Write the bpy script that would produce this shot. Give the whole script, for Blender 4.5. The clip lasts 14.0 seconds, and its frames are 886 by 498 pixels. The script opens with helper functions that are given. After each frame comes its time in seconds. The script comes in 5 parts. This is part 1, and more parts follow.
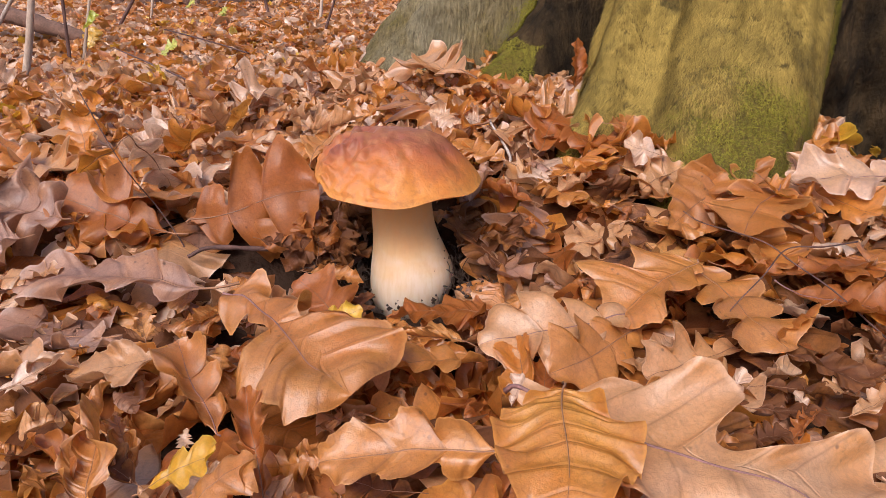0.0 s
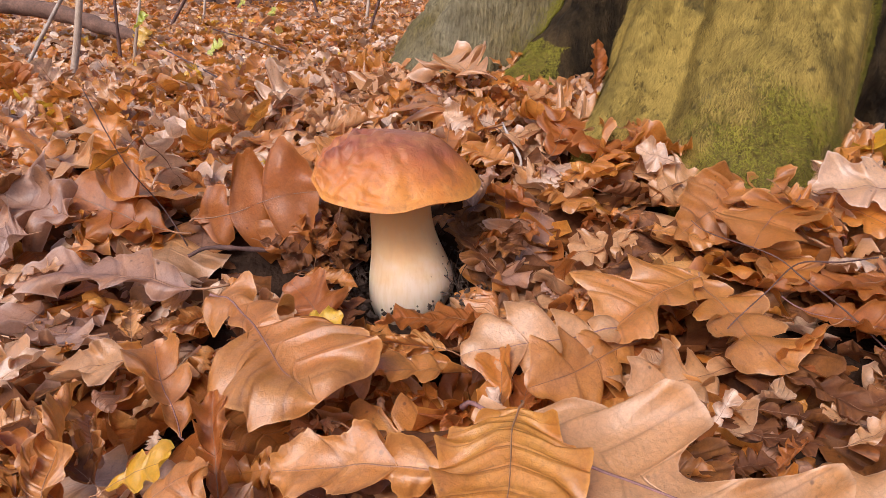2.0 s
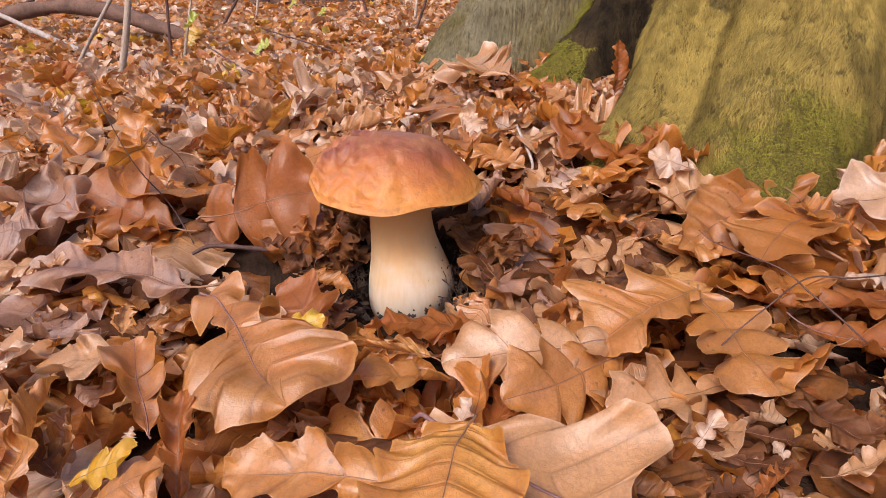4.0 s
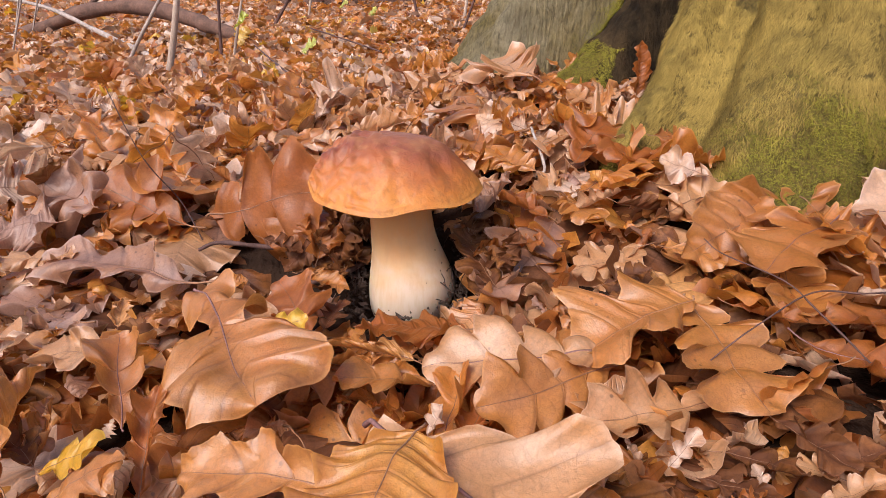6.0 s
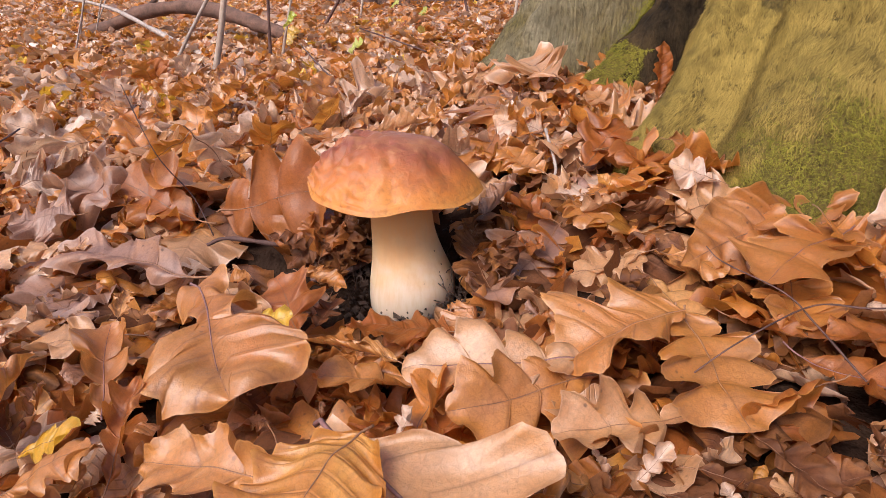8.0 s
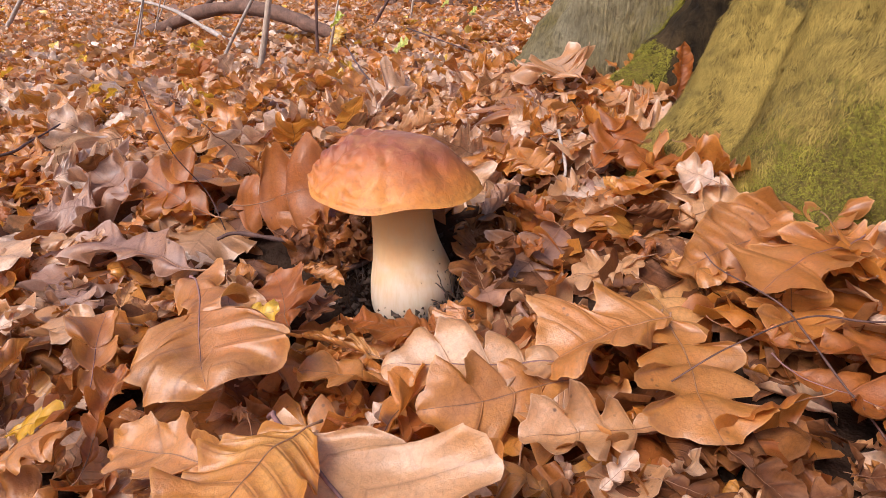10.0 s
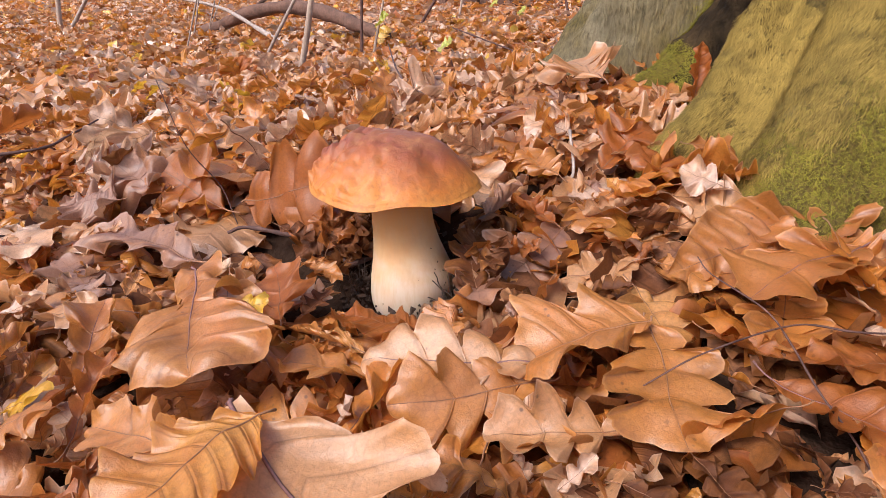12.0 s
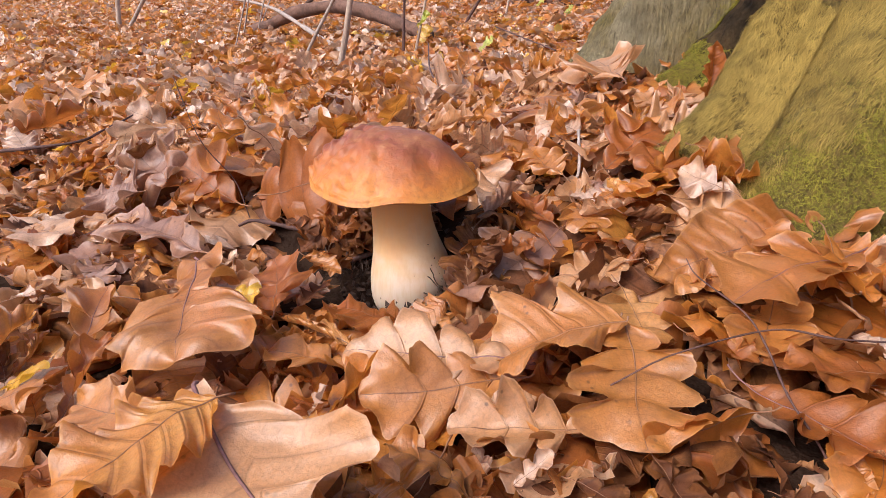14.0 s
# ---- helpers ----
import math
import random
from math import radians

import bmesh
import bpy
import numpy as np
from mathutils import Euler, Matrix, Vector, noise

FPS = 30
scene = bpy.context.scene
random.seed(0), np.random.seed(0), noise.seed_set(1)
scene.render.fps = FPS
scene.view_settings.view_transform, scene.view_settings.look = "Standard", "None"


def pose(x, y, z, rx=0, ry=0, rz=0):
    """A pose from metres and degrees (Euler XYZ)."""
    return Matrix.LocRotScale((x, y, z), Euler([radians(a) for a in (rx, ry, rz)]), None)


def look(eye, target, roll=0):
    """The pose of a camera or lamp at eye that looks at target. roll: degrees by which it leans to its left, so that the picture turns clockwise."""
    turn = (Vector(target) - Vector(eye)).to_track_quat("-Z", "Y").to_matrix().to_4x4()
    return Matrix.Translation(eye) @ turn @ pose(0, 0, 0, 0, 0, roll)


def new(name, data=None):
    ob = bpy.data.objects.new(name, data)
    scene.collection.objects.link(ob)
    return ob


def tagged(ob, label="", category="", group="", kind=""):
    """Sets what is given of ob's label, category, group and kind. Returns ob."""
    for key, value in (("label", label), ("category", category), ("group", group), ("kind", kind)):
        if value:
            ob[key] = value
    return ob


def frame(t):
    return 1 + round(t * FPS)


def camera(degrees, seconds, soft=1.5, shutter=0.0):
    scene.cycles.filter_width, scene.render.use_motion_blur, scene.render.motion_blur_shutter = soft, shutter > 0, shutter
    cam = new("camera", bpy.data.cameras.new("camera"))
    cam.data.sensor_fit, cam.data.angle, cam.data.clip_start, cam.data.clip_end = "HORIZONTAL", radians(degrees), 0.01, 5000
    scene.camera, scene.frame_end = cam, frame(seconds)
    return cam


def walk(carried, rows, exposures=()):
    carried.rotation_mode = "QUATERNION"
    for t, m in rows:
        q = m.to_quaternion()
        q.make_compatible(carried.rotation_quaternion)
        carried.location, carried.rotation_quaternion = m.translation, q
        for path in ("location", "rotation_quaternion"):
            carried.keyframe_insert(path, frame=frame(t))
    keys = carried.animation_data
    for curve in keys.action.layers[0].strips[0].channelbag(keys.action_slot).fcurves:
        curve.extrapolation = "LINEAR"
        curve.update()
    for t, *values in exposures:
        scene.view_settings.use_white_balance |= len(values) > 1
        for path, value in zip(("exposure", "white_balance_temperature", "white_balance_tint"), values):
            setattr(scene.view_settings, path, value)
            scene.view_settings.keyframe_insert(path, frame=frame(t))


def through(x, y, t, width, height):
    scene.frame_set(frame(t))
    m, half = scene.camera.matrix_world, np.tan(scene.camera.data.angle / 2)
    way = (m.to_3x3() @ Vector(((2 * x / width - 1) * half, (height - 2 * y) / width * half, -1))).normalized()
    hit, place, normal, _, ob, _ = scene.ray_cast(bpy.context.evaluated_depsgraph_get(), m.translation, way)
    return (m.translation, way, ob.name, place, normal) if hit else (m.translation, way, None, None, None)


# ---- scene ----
cam = camera(67.0, 14.0, 0.5)
PATH = [
    (0, (0.00817, -0.36989, 0.18903), (0.10649, 1.47797, -0.56793), 1.121),
    (0.5, (0.01503, -0.36812, 0.18931), (0.08008, 1.48139, -0.56866), 1.055),
    (1, (0.02188, -0.36632, 0.18956), (0.05312, 1.48406, -0.56934), 0.987),
    (1.5, (0.02873, -0.36450, 0.18979), (0.02565, 1.48598, -0.56997), 0.917),
    (2, (0.03557, -0.36267, 0.18999), (-0.00227, 1.48717, -0.57056), 0.846),
    (2.5, (0.04240, -0.36082, 0.19017), (-0.03059, 1.48763, -0.57110), 0.774),
    (3, (0.04923, -0.35895, 0.19033), (-0.05926, 1.48736, -0.57160), 0.700),
    (5.5, (0.08332, -0.34939, 0.19086), (-0.20592, 1.47547, -0.57347), 0.314),
    (6, (0.09013, -0.34745, 0.19092), (-0.23554, 1.47103, -0.57373), 0.234),
    (6.5, (0.09694, -0.34550, 0.19096), (-0.26513, 1.46591, -0.57395), 0.154),
    (7, (0.10375, -0.34355, 0.19100), (-0.29463, 1.46014, -0.57414), 0.073),
    (7.5, (0.11055, -0.34158, 0.19102), (-0.32400, 1.45370, -0.57430), -0.009),
    (8, (0.11736, -0.33962, 0.19104), (-0.35318, 1.44662, -0.57443), -0.090),
    (10.5, (0.15144, -0.32978, 0.19103), (-0.49435, 1.40171, -0.57463), -0.501),
    (11, (0.15827, -0.32781, 0.19102), (-0.52126, 1.39089, -0.57460), -0.583),
    (11.5, (0.16510, -0.32586, 0.19101), (-0.54760, 1.37946, -0.57454), -0.665),
    (12, (0.17193, -0.32391, 0.19100), (-0.57333, 1.36745, -0.57445), -0.746),
    (12.5, (0.17877, -0.32196, 0.19099), (-0.59838, 1.35485, -0.57435), -0.826),
    (13, (0.18562, -0.32003, 0.19099), (-0.62270, 1.34167, -0.57423), -0.906),
    (13.5, (0.19248, -0.31810, 0.19099), (-0.64624, 1.32792, -0.57409), -0.985),
    (14, (0.19934, -0.31619, 0.19100), (-0.66895, 1.31362, -0.57393), -1.064),
]
walk(cam, [(t, look(eye, target, roll)) for t, eye, target, roll in PATH], [(0, 0.45, 5420, 9), (14, 0.64, 5420, 9)])
# ---- world ----
SUN_EL, SUN_AZ = 50.0, 206.0
world = bpy.data.worlds.new("sky")
scene.world = world
world.use_nodes = True
wn = world.node_tree.nodes
sky = wn.new("ShaderNodeTexSky")
sky.sky_type = "NISHITA"
sky.sun_disc = False
sky.sun_elevation = radians(SUN_EL)
sky.sun_rotation = radians(SUN_AZ)
sky.air_density, sky.dust_density, sky.ozone_density = 1.0, 4.0, 0.7
wn["Background"].inputs[1].default_value = 0.15
world.node_tree.links.new(sky.outputs[0], wn["Background"].inputs[0])

sun = new("sun", bpy.data.lights.new("sun", "SUN"))
sun.data.energy, sun.data.angle, sun.data.color = 2.8, radians(26), (1.0, 0.89, 0.75)
sun_to = Vector((math.sin(radians(SUN_AZ)) * math.cos(radians(SUN_EL)), math.cos(radians(SUN_AZ)) * math.cos(radians(SUN_EL)), math.sin(radians(SUN_EL))))
sun.matrix_basis = look(sun_to * 20, (0, 0, 0))


# ---- materials ----
class Nodes:
    """A small helper to write node trees in short lines."""

    def __init__(self, name):
        self.mat = bpy.data.materials.new(name)
        self.mat.use_nodes = True
        self.tree = self.mat.node_tree
        self.bsdf = self.tree.nodes["Principled BSDF"]
        self.out = self.tree.nodes["Material Output"]

    def node(self, kind, **props):
        n = self.tree.nodes.new(kind)
        for k, v in props.items():
            setattr(n, k, v)
        return n

    def put(self, socket, v):
        if isinstance(v, (int, float)):
            socket.default_value = v
        elif isinstance(v, (tuple, list)):
            socket.default_value = (*v, 1.0)[:4] if len(socket.default_value) == 4 else v
        else:
            self.tree.links.new(v, socket)

    def math(self, op, a, b=0.0, c=0.0):
        n = self.node("ShaderNodeMath", operation=op)
        for s, v in zip(n.inputs, (a, b, c)):
            self.put(s, v)
        return n.outputs[0]

    def mix(self, fac, a, b, how="MIX"):
        n = self.node("ShaderNodeMix", data_type="RGBA", blend_type=how)
        self.put(n.inputs[0], fac), self.put(n.inputs[6], a), self.put(n.inputs[7], b)
        return n.outputs[2]

    def ramp(self, fac, stops):
        n = self.node("ShaderNodeValToRGB")
        self.put(n.inputs[0], fac)
        while len(n.color_ramp.elements) < len(stops):
            n.color_ramp.elements.new(0.5)
        for e, (p, c) in zip(n.color_ramp.elements, stops):
            e.position, e.color = p, (*c, 1) if isinstance(c, tuple) else (c, c, c, 1)
        return n.outputs[0]

    def noise(self, scale, detail=4.0, rough=0.55, co=None, warp=0.0, stretch=None):
        n = self.node("ShaderNodeTexNoise")
        n.inputs["Scale"].default_value, n.inputs["Detail"].default_value = scale, detail
        n.inputs["Roughness"].default_value, n.inputs["Distortion"].default_value = rough, warp
        co = co or self.coords()
        if stretch:
            m = self.node("ShaderNodeMapping")
            m.inputs["Scale"].default_value = stretch
            self.tree.links.new(co, m.inputs[0])
            co = m.outputs[0]
        self.tree.links.new(co, n.inputs["Vector"])
        return n.outputs["Fac"]

    def coords(self, which="Object"):
        if not hasattr(self, "tc"):
            self.tc = self.node("ShaderNodeTexCoord")
        return self.tc.outputs[which]

    def bump(self, height, strength, distance):
        n = self.node("ShaderNodeBump")
        n.inputs["Strength"].default_value, n.inputs["Distance"].default_value = strength, distance
        self.put(n.inputs["Height"], height)
        self.tree.links.new(n.outputs[0], self.bsdf.inputs["Normal"])
        return n.outputs[0]

    def set(self, **values):
        for k, v in values.items():
            self.put(self.bsdf.inputs[k.replace("_", " ")], v)
        return self


def uv_side(n):
    """How far out from the midrib, 0 to 1."""
    uv = n.node("ShaderNodeSeparateXYZ")
    n.tree.links.new(n.coords("UV"), uv.inputs[0])
    return n.math("ABSOLUTE", n.math("MULTIPLY_ADD", uv.outputs[0], 2.0, -1.0))


def leaf_material(name, base, dark, light, rough=0.44, through=0.33, gloss=0.85):
    """A dry leaf: colour that varies from leaf to leaf, blotches, specks, veins and a waxy sheen."""
    n = Nodes(name)
    info, geo = n.node("ShaderNodeObjectInfo"), n.node("ShaderNodeNewGeometry")
    chance = n.math("FRACT", n.math("ADD", n.math("MULTIPLY", info.outputs["Random"], 7.31), geo.outputs["Random Per Island"]))
    chance2 = n.math("FRACT", n.math("MULTIPLY", chance, 13.7))
    col = n.ramp(chance, [(0.0, dark), (0.3, base), (0.7, base), (1.0, light)])
    blotch = n.noise(38.0, 5.0, 0.6)
    patch = n.math("MULTIPLY", n.ramp(blotch, [(0.5, 0.0), (0.72, 1.0)]), n.math("MULTIPLY_ADD", chance2, 0.6, 0.22))
    col = n.mix(patch, col, tuple(c * 0.42 for c in dark))
    wash = n.math("MULTIPLY", n.ramp(n.noise(16.0, 2.0), [(0.42, 0.0), (0.62, 1.0)]), 0.30)
    col = n.mix(wash, col, light)
    drift = n.ramp(n.noise(27.0, 2.0, 0.5, warp=0.6), [(0.44, 0.0), (0.62, 1.0)])
    col = n.mix(n.math("MULTIPLY", drift, 0.5), col, (base[0] * 1.14, base[1] * 0.88, base[2] * 0.36))
    # pinkish patches: sky sheen on parts of the blade, put into the colour
    pink_sheen = n.ramp(n.noise(23.0, 3.0, 0.5, warp=0.8), [(0.52, 0.0), (0.66, 1.0)])
    col = n.mix(n.math("MULTIPLY", pink_sheen, n.math("MULTIPLY_ADD", chance2, 0.28, 0.02)), col, tuple(c * 0.45 + d * 0.55 for c, d in zip(light, (0.66, 0.44, 0.34))))
    warm = n.ramp(n.math("ADD", n.math("MULTIPLY", uv_side(n), 0.7), n.math("MULTIPLY", n.noise(34.0, 3.0, 0.5, warp=0.5), 0.6)), [(0.55, 0.0), (0.85, 1.0)])
    col = n.mix(n.math("MULTIPLY", warm, n.math("MULTIPLY_ADD", chance2, 0.38, 0.05)), col, (0.55, 0.20, 0.028))
    grain = n.noise(520.0, 5.0, 0.75)
    streaks = n.noise(150.0, 5.0, 0.7)
    col = n.mix(n.ramp(streaks, [(0.40, 0.22), (0.52, 0.0)]), col, dark)
    col = n.mix(n.ramp(streaks, [(0.56, 0.0), (0.72, 0.40)]), col, light)
    col = n.mix(n.ramp(grain, [(0.36, 0.42), (0.56, 0.0)]), col, tuple(c * 0.45 for c in base))
    uv = n.node("ShaderNodeSeparateXYZ")
    n.tree.links.new(n.coords("UV"), uv.inputs[0])
    side = n.math("ABSOLUTE", n.math("MULTIPLY_ADD", uv.outputs[0], 2.0, -1.0))
    run = n.math("ADD", uv.outputs[1], n.math("MULTIPLY", blotch, 0.10))
    saw = n.math("ABSOLUTE", n.math("SUBTRACT", n.math("FRACT", run), 0.5))
    vein = n.math("MAXIMUM", n.ramp(saw, [(0.0, 1.0), (0.05, 0.0)]), n.ramp(side, [(0.0, 1.0), (0.05, 0.0)]))
    col = n.mix(n.math("MULTIPLY", vein, 0.5), col, tuple(c * 0.5 for c in dark))
    rim = n.math("MULTIPLY", n.ramp(n.math("ADD", side, n.math("MULTIPLY_ADD", streaks, 0.5, -0.25)), [(0.78, 0.0), (1.0, 1.0)]), n.math("MULTIPLY_ADD", chance2, 0.45, 0.0))
    col = n.mix(rim, col, tuple(c * 0.75 for c in dark))
    # lighter outermost margin: the light a thin edge catches, painted on
    col = n.mix(n.ramp(side, [(0.95, 0.0), (0.985, 0.45)]), col, tuple(min(0.85, c * 1.1) for c in light))
    speck = n.node("ShaderNodeTexVoronoi")
    speck.inputs["Scale"].default_value = 210.0
    n.tree.links.new(n.coords(), speck.inputs["Vector"])
    dots = n.math("MULTIPLY", n.ramp(speck.outputs["Distance"], [(0.10, 1.0), (0.2, 0.0)]), n.ramp(n.noise(30.0), [(0.5, 0.0), (0.6, 0.7)]))
    col = n.mix(dots, col, (0.035, 0.015, 0.008))
    net = n.node("ShaderNodeTexVoronoi", feature="DISTANCE_TO_EDGE")
    net.inputs["Scale"].default_value = 260.0
    n.tree.links.new(n.coords(), net.inputs["Vector"])
    mesh = n.ramp(net.outputs["Distance"], [(0.0, 1.0), (0.09, 0.0)])
    col = n.mix(n.math("MULTIPLY", mesh, 0.2), col, tuple(c * 0.6 for c in dark))
    n.set(Base_Color=col, Roughness=n.math("MULTIPLY_ADD", n.noise(60.0), 0.3, rough - 0.2), Specular_IOR_Level=gloss, Coat_Weight=gloss * 0.2, Coat_Roughness=0.45)
    height = n.math("ADD", n.math("MULTIPLY", n.ramp(saw, [(0.0, 0.0), (0.14, 1.0)]), 0.35), n.math("ADD", n.math("MULTIPLY", streaks, 0.35), n.math("MULTIPLY_ADD", mesh, -0.03, n.math("MULTIPLY", grain, 0.3))))
    nrm = n.bump(height, 0.6, 0.0016)
    glow = n.node("ShaderNodeBsdfTranslucent")
    n.put(glow.inputs["Color"], n.mix(0.5, col, (light[0], light[1] * 0.78, light[2] * 0.5), "MIX"))
    n.tree.links.new(nrm, glow.inputs["Normal"])
    both = n.node("ShaderNodeMixShader")
    both.inputs[0].default_value = through
    n.tree.links.new(n.bsdf.outputs[0], both.inputs[1])
    n.tree.links.new(glow.outputs[0], both.inputs[2])
    n.tree.links.new(both.outputs[0], n.out.inputs["Surface"])
    return n.mat


TAN = leaf_material("leaf_tan", (0.50, 0.186, 0.032), (0.31, 0.095, 0.016), (0.66, 0.315, 0.088))
ORANGE = leaf_material("leaf_orange", (0.58, 0.205, 0.020), (0.42, 0.115, 0.012), (0.70, 0.32, 0.05), through=0.42)
PALE = leaf_material("leaf_pale_underside", (0.57, 0.285, 0.120), (0.41, 0.175, 0.06), (0.70, 0.43, 0.26), rough=0.45)
BROWN = leaf_material("leaf_brown", (0.14, 0.046, 0.015), (0.07, 0.023, 0.008), (0.23, 0.085, 0.032), rough=0.65, gloss=0.25)
RUSSET = leaf_material("leaf_russet", (0.40, 0.118, 0.020), (0.25, 0.065, 0.012), (0.52, 0.19, 0.045), through=0.45, gloss=0.5)
YELLOW = leaf_material("leaf_yellow", (0.74, 0.42, 0.018), (0.66, 0.32, 0.012), (0.80, 0.54, 0.06), through=0.4)
GREENLEAF = leaf_material("leaf_yellow_green", (0.42, 0.45, 0.04), (0.25, 0.32, 0.03), (0.60, 0.58, 0.10), through=0.4)
GREYISH = leaf_material("leaf_greyish", (0.36, 0.180, 0.118), (0.23, 0.105, 0.068), (0.48, 0.29, 0.21), rough=0.52, gloss=0.6)
# dry pale leaves; strewn far off, this colour also paints in their sheen
WHITISH = leaf_material("leaf_whitish", (0.63, 0.395, 0.26), (0.50, 0.275, 0.165), (0.74, 0.52, 0.385), rough=0.4)
LITTER = [TAN, ORANGE, PALE, BROWN, RUSSET, YELLOW, GREYISH, WHITISH]
LITTER_ODDS = [0.26, 0.22, 0.26, 0.04, 0.09, 0.005, 0.02, 0.10]
LITTER_ODDS = [o / sum(LITTER_ODDS) for o in LITTER_ODDS]


def plain_material(name, base, dark, scale, rough, bump_size, stretch=None, gloss=0.3):
    n = Nodes(name)
    a, b = n.noise(scale, 6.0, 0.6, stretch=stretch), n.noise(scale * 9, 4.0, 0.65, stretch=stretch)
    col = n.mix(n.ramp(a, [(0.35, 0.0), (0.68, 1.0)]), dark, base)
    col = n.mix(n.ramp(b, [(0.35, 0.4), (0.6, 0.0)]), col, tuple(c * 0.4 for c in dark))
    n.set(Base_Color=col, Roughness=rough, Specular_IOR_Level=gloss)
    n.bump(n.math("ADD", a, n.math("MULTIPLY", b, 0.4)), 0.8, bump_size)
    return n.mat


STALK = plain_material("leaf_stalk", (0.34, 0.155, 0.07), (0.20, 0.085, 0.04), 90.0, 0.5, 0.0006)
STALK_PURPLE = plain_material("purple_leaf_stalk", (0.26, 0.12, 0.10), (0.16, 0.07, 0.06), 90.0, 0.5, 0.0006)
TWIG = plain_material("twig_bark", (0.15, 0.07, 0.05), (0.07, 0.032, 0.024), 70.0, 0.75, 0.0015, (1, 1, 0.5))
PALE_TWIG = plain_material("pale_twig_bark", (0.48, 0.37, 0.30), (0.30, 0.21, 0.16), 60.0, 0.7, 0.0015)
SAPLING = plain_material("sapling_bark", (0.56, 0.41, 0.30), (0.36, 0.24, 0.17), 45.0, 0.7, 0.003, (1, 1, 0.35))
LOG = plain_material("dead_branch_bark", (0.22, 0.11, 0.07), (0.10, 0.05, 0.032), 22.0, 0.85, 0.01)
SOIL = plain_material("dark_humus", (0.060, 0.032, 0.020), (0.022, 0.012, 0.008), 55.0, 0.9, 0.008)
CRUMB = plain_material("black_humus_crumb", (0.10, 0.055, 0.034), (0.035, 0.02, 0.014), 160.0, 0.8, 0.002)

# forest floor far off: the mixed colour of dead leaves
n = Nodes("forest_floor")
cell = n.node("ShaderNodeTexVoronoi")
cell.inputs["Scale"].default_value = 11.0
n.tree.links.new(n.coords(), cell.inputs["Vector"])
tone = n.node("ShaderNodeSeparateColor")
n.tree.links.new(cell.outputs["Color"], tone.inputs[0])
col = n.ramp(tone.outputs[0], [(0.0, (0.10, 0.04, 0.02)), (0.3, (0.32, 0.12, 0.04)), (0.6, (0.44, 0.19, 0.08)), (1.0, (0.54, 0.31, 0.19))])
col = n.mix(n.ramp(n.noise(45.0, 4.0), [(0.35, 0.7), (0.6, 0.0)]), col, (0.05, 0.022, 0.012))
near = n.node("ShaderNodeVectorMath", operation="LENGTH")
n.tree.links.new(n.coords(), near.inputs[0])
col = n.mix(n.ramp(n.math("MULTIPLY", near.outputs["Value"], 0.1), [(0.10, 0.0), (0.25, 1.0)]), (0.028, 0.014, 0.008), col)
n.set(Base_Color=col, Roughness=0.95, Specular_IOR_Level=0.1)
n.bump(n.noise(30.0, 5.0), 1.0, 0.02)
FLOOR = n.mat

# mushroom cap: chestnut with a plum tinge on the crown, tan towards the rim
n = Nodes("mushroom_cap_skin")
sep = n.node("ShaderNodeSeparateXYZ")
n.tree.links.new(n.coords(), sep.inputs[0])
blot, fine = n.noise(26.0, 4.0, 0.55), n.noise(95.0, 5.0, 0.6)
up = n.math("ADD", n.math("MULTIPLY_ADD", sep.outputs[2], 23.0, -1.62), n.math("MULTIPLY_ADD", blot, 0.9, -0.45))
col = n.ramp(up, [(0.0, (0.70, 0.45, 0.23)), (0.05, (0.62, 0.30, 0.085)), (0.22, (0.52, 0.200, 0.034)), (0.44, (0.45, 0.140, 0.020)), (0.64, (0.31, 0.083, 0.020)), (0.82, (0.20, 0.052, 0.026)), (1.0, (0.30, 0.115, 0.045))])
col = n.mix(n.math("MULTIPLY", n.ramp(n.noise(85.0, 5.0, 0.65), [(0.52, 0.0), (0.66, 1.0)]), 0.3), col, (0.24, 0.085, 0.03))
col = n.mix(n.math("MULTIPLY", n.ramp(fine, [(0.54, 0.0), (0.7, 1.0)]), 0.22), col, (0.62, 0.33, 0.12))
col = n.mix(n.ramp(n.noise(330.0, 4.0, 0.7), [(0.38, 0.35), (0.52, 0.0)]), col, (0.20, 0.075, 0.025))
col = n.mix(n.ramp(n.noise(60.0, 2.0, 0.4), [(0.66, 0.0), (0.74, 0.55)]), col, (0.24, 0.10, 0.035))
n.set(Base_Color=col, Roughness=n.math("MULTIPLY_ADD", fine, 0.25, 0.40), Specular_IOR_Level=0.32, Subsurface_Weight=0.06, Subsurface_Scale=0.003)
n.bsdf.inputs["Subsurface Radius"].default_value = (1.0, 0.45, 0.2)
n.bump(n.math("ADD", n.math("MULTIPLY", blot, 0.5), n.math("ADD", fine, n.math("MULTIPLY_ADD", n.noise(150.0, 3.0, 0.5, warp=1.0), 0.9, n.math("MULTIPLY", n.noise(330.0, 4.0, 0.7), 0.3)))), 0.3, 0.0022)
CAP = n.mat

n = Nodes("mushroom_stem_flesh")
sep = n.node("ShaderNodeSeparateXYZ")
n.tree.links.new(n.coords(), sep.inputs[0])
streak = n.noise(420.0, 4.0, 0.6, stretch=(1, 1, 0.16))
up = n.math("ADD", n.math("MULTIPLY", sep.outputs[2], 13.0), n.math("MULTIPLY_ADD", n.noise(70.0, 3.0), 0.5, -0.25))
col = n.ramp(up, [(0.0, (0.64, 0.505, 0.40)), (0.33, (0.63, 0.455, 0.31)), (0.55, (0.62, 0.355, 0.160)), (0.8, (0.60, 0.275, 0.085))])
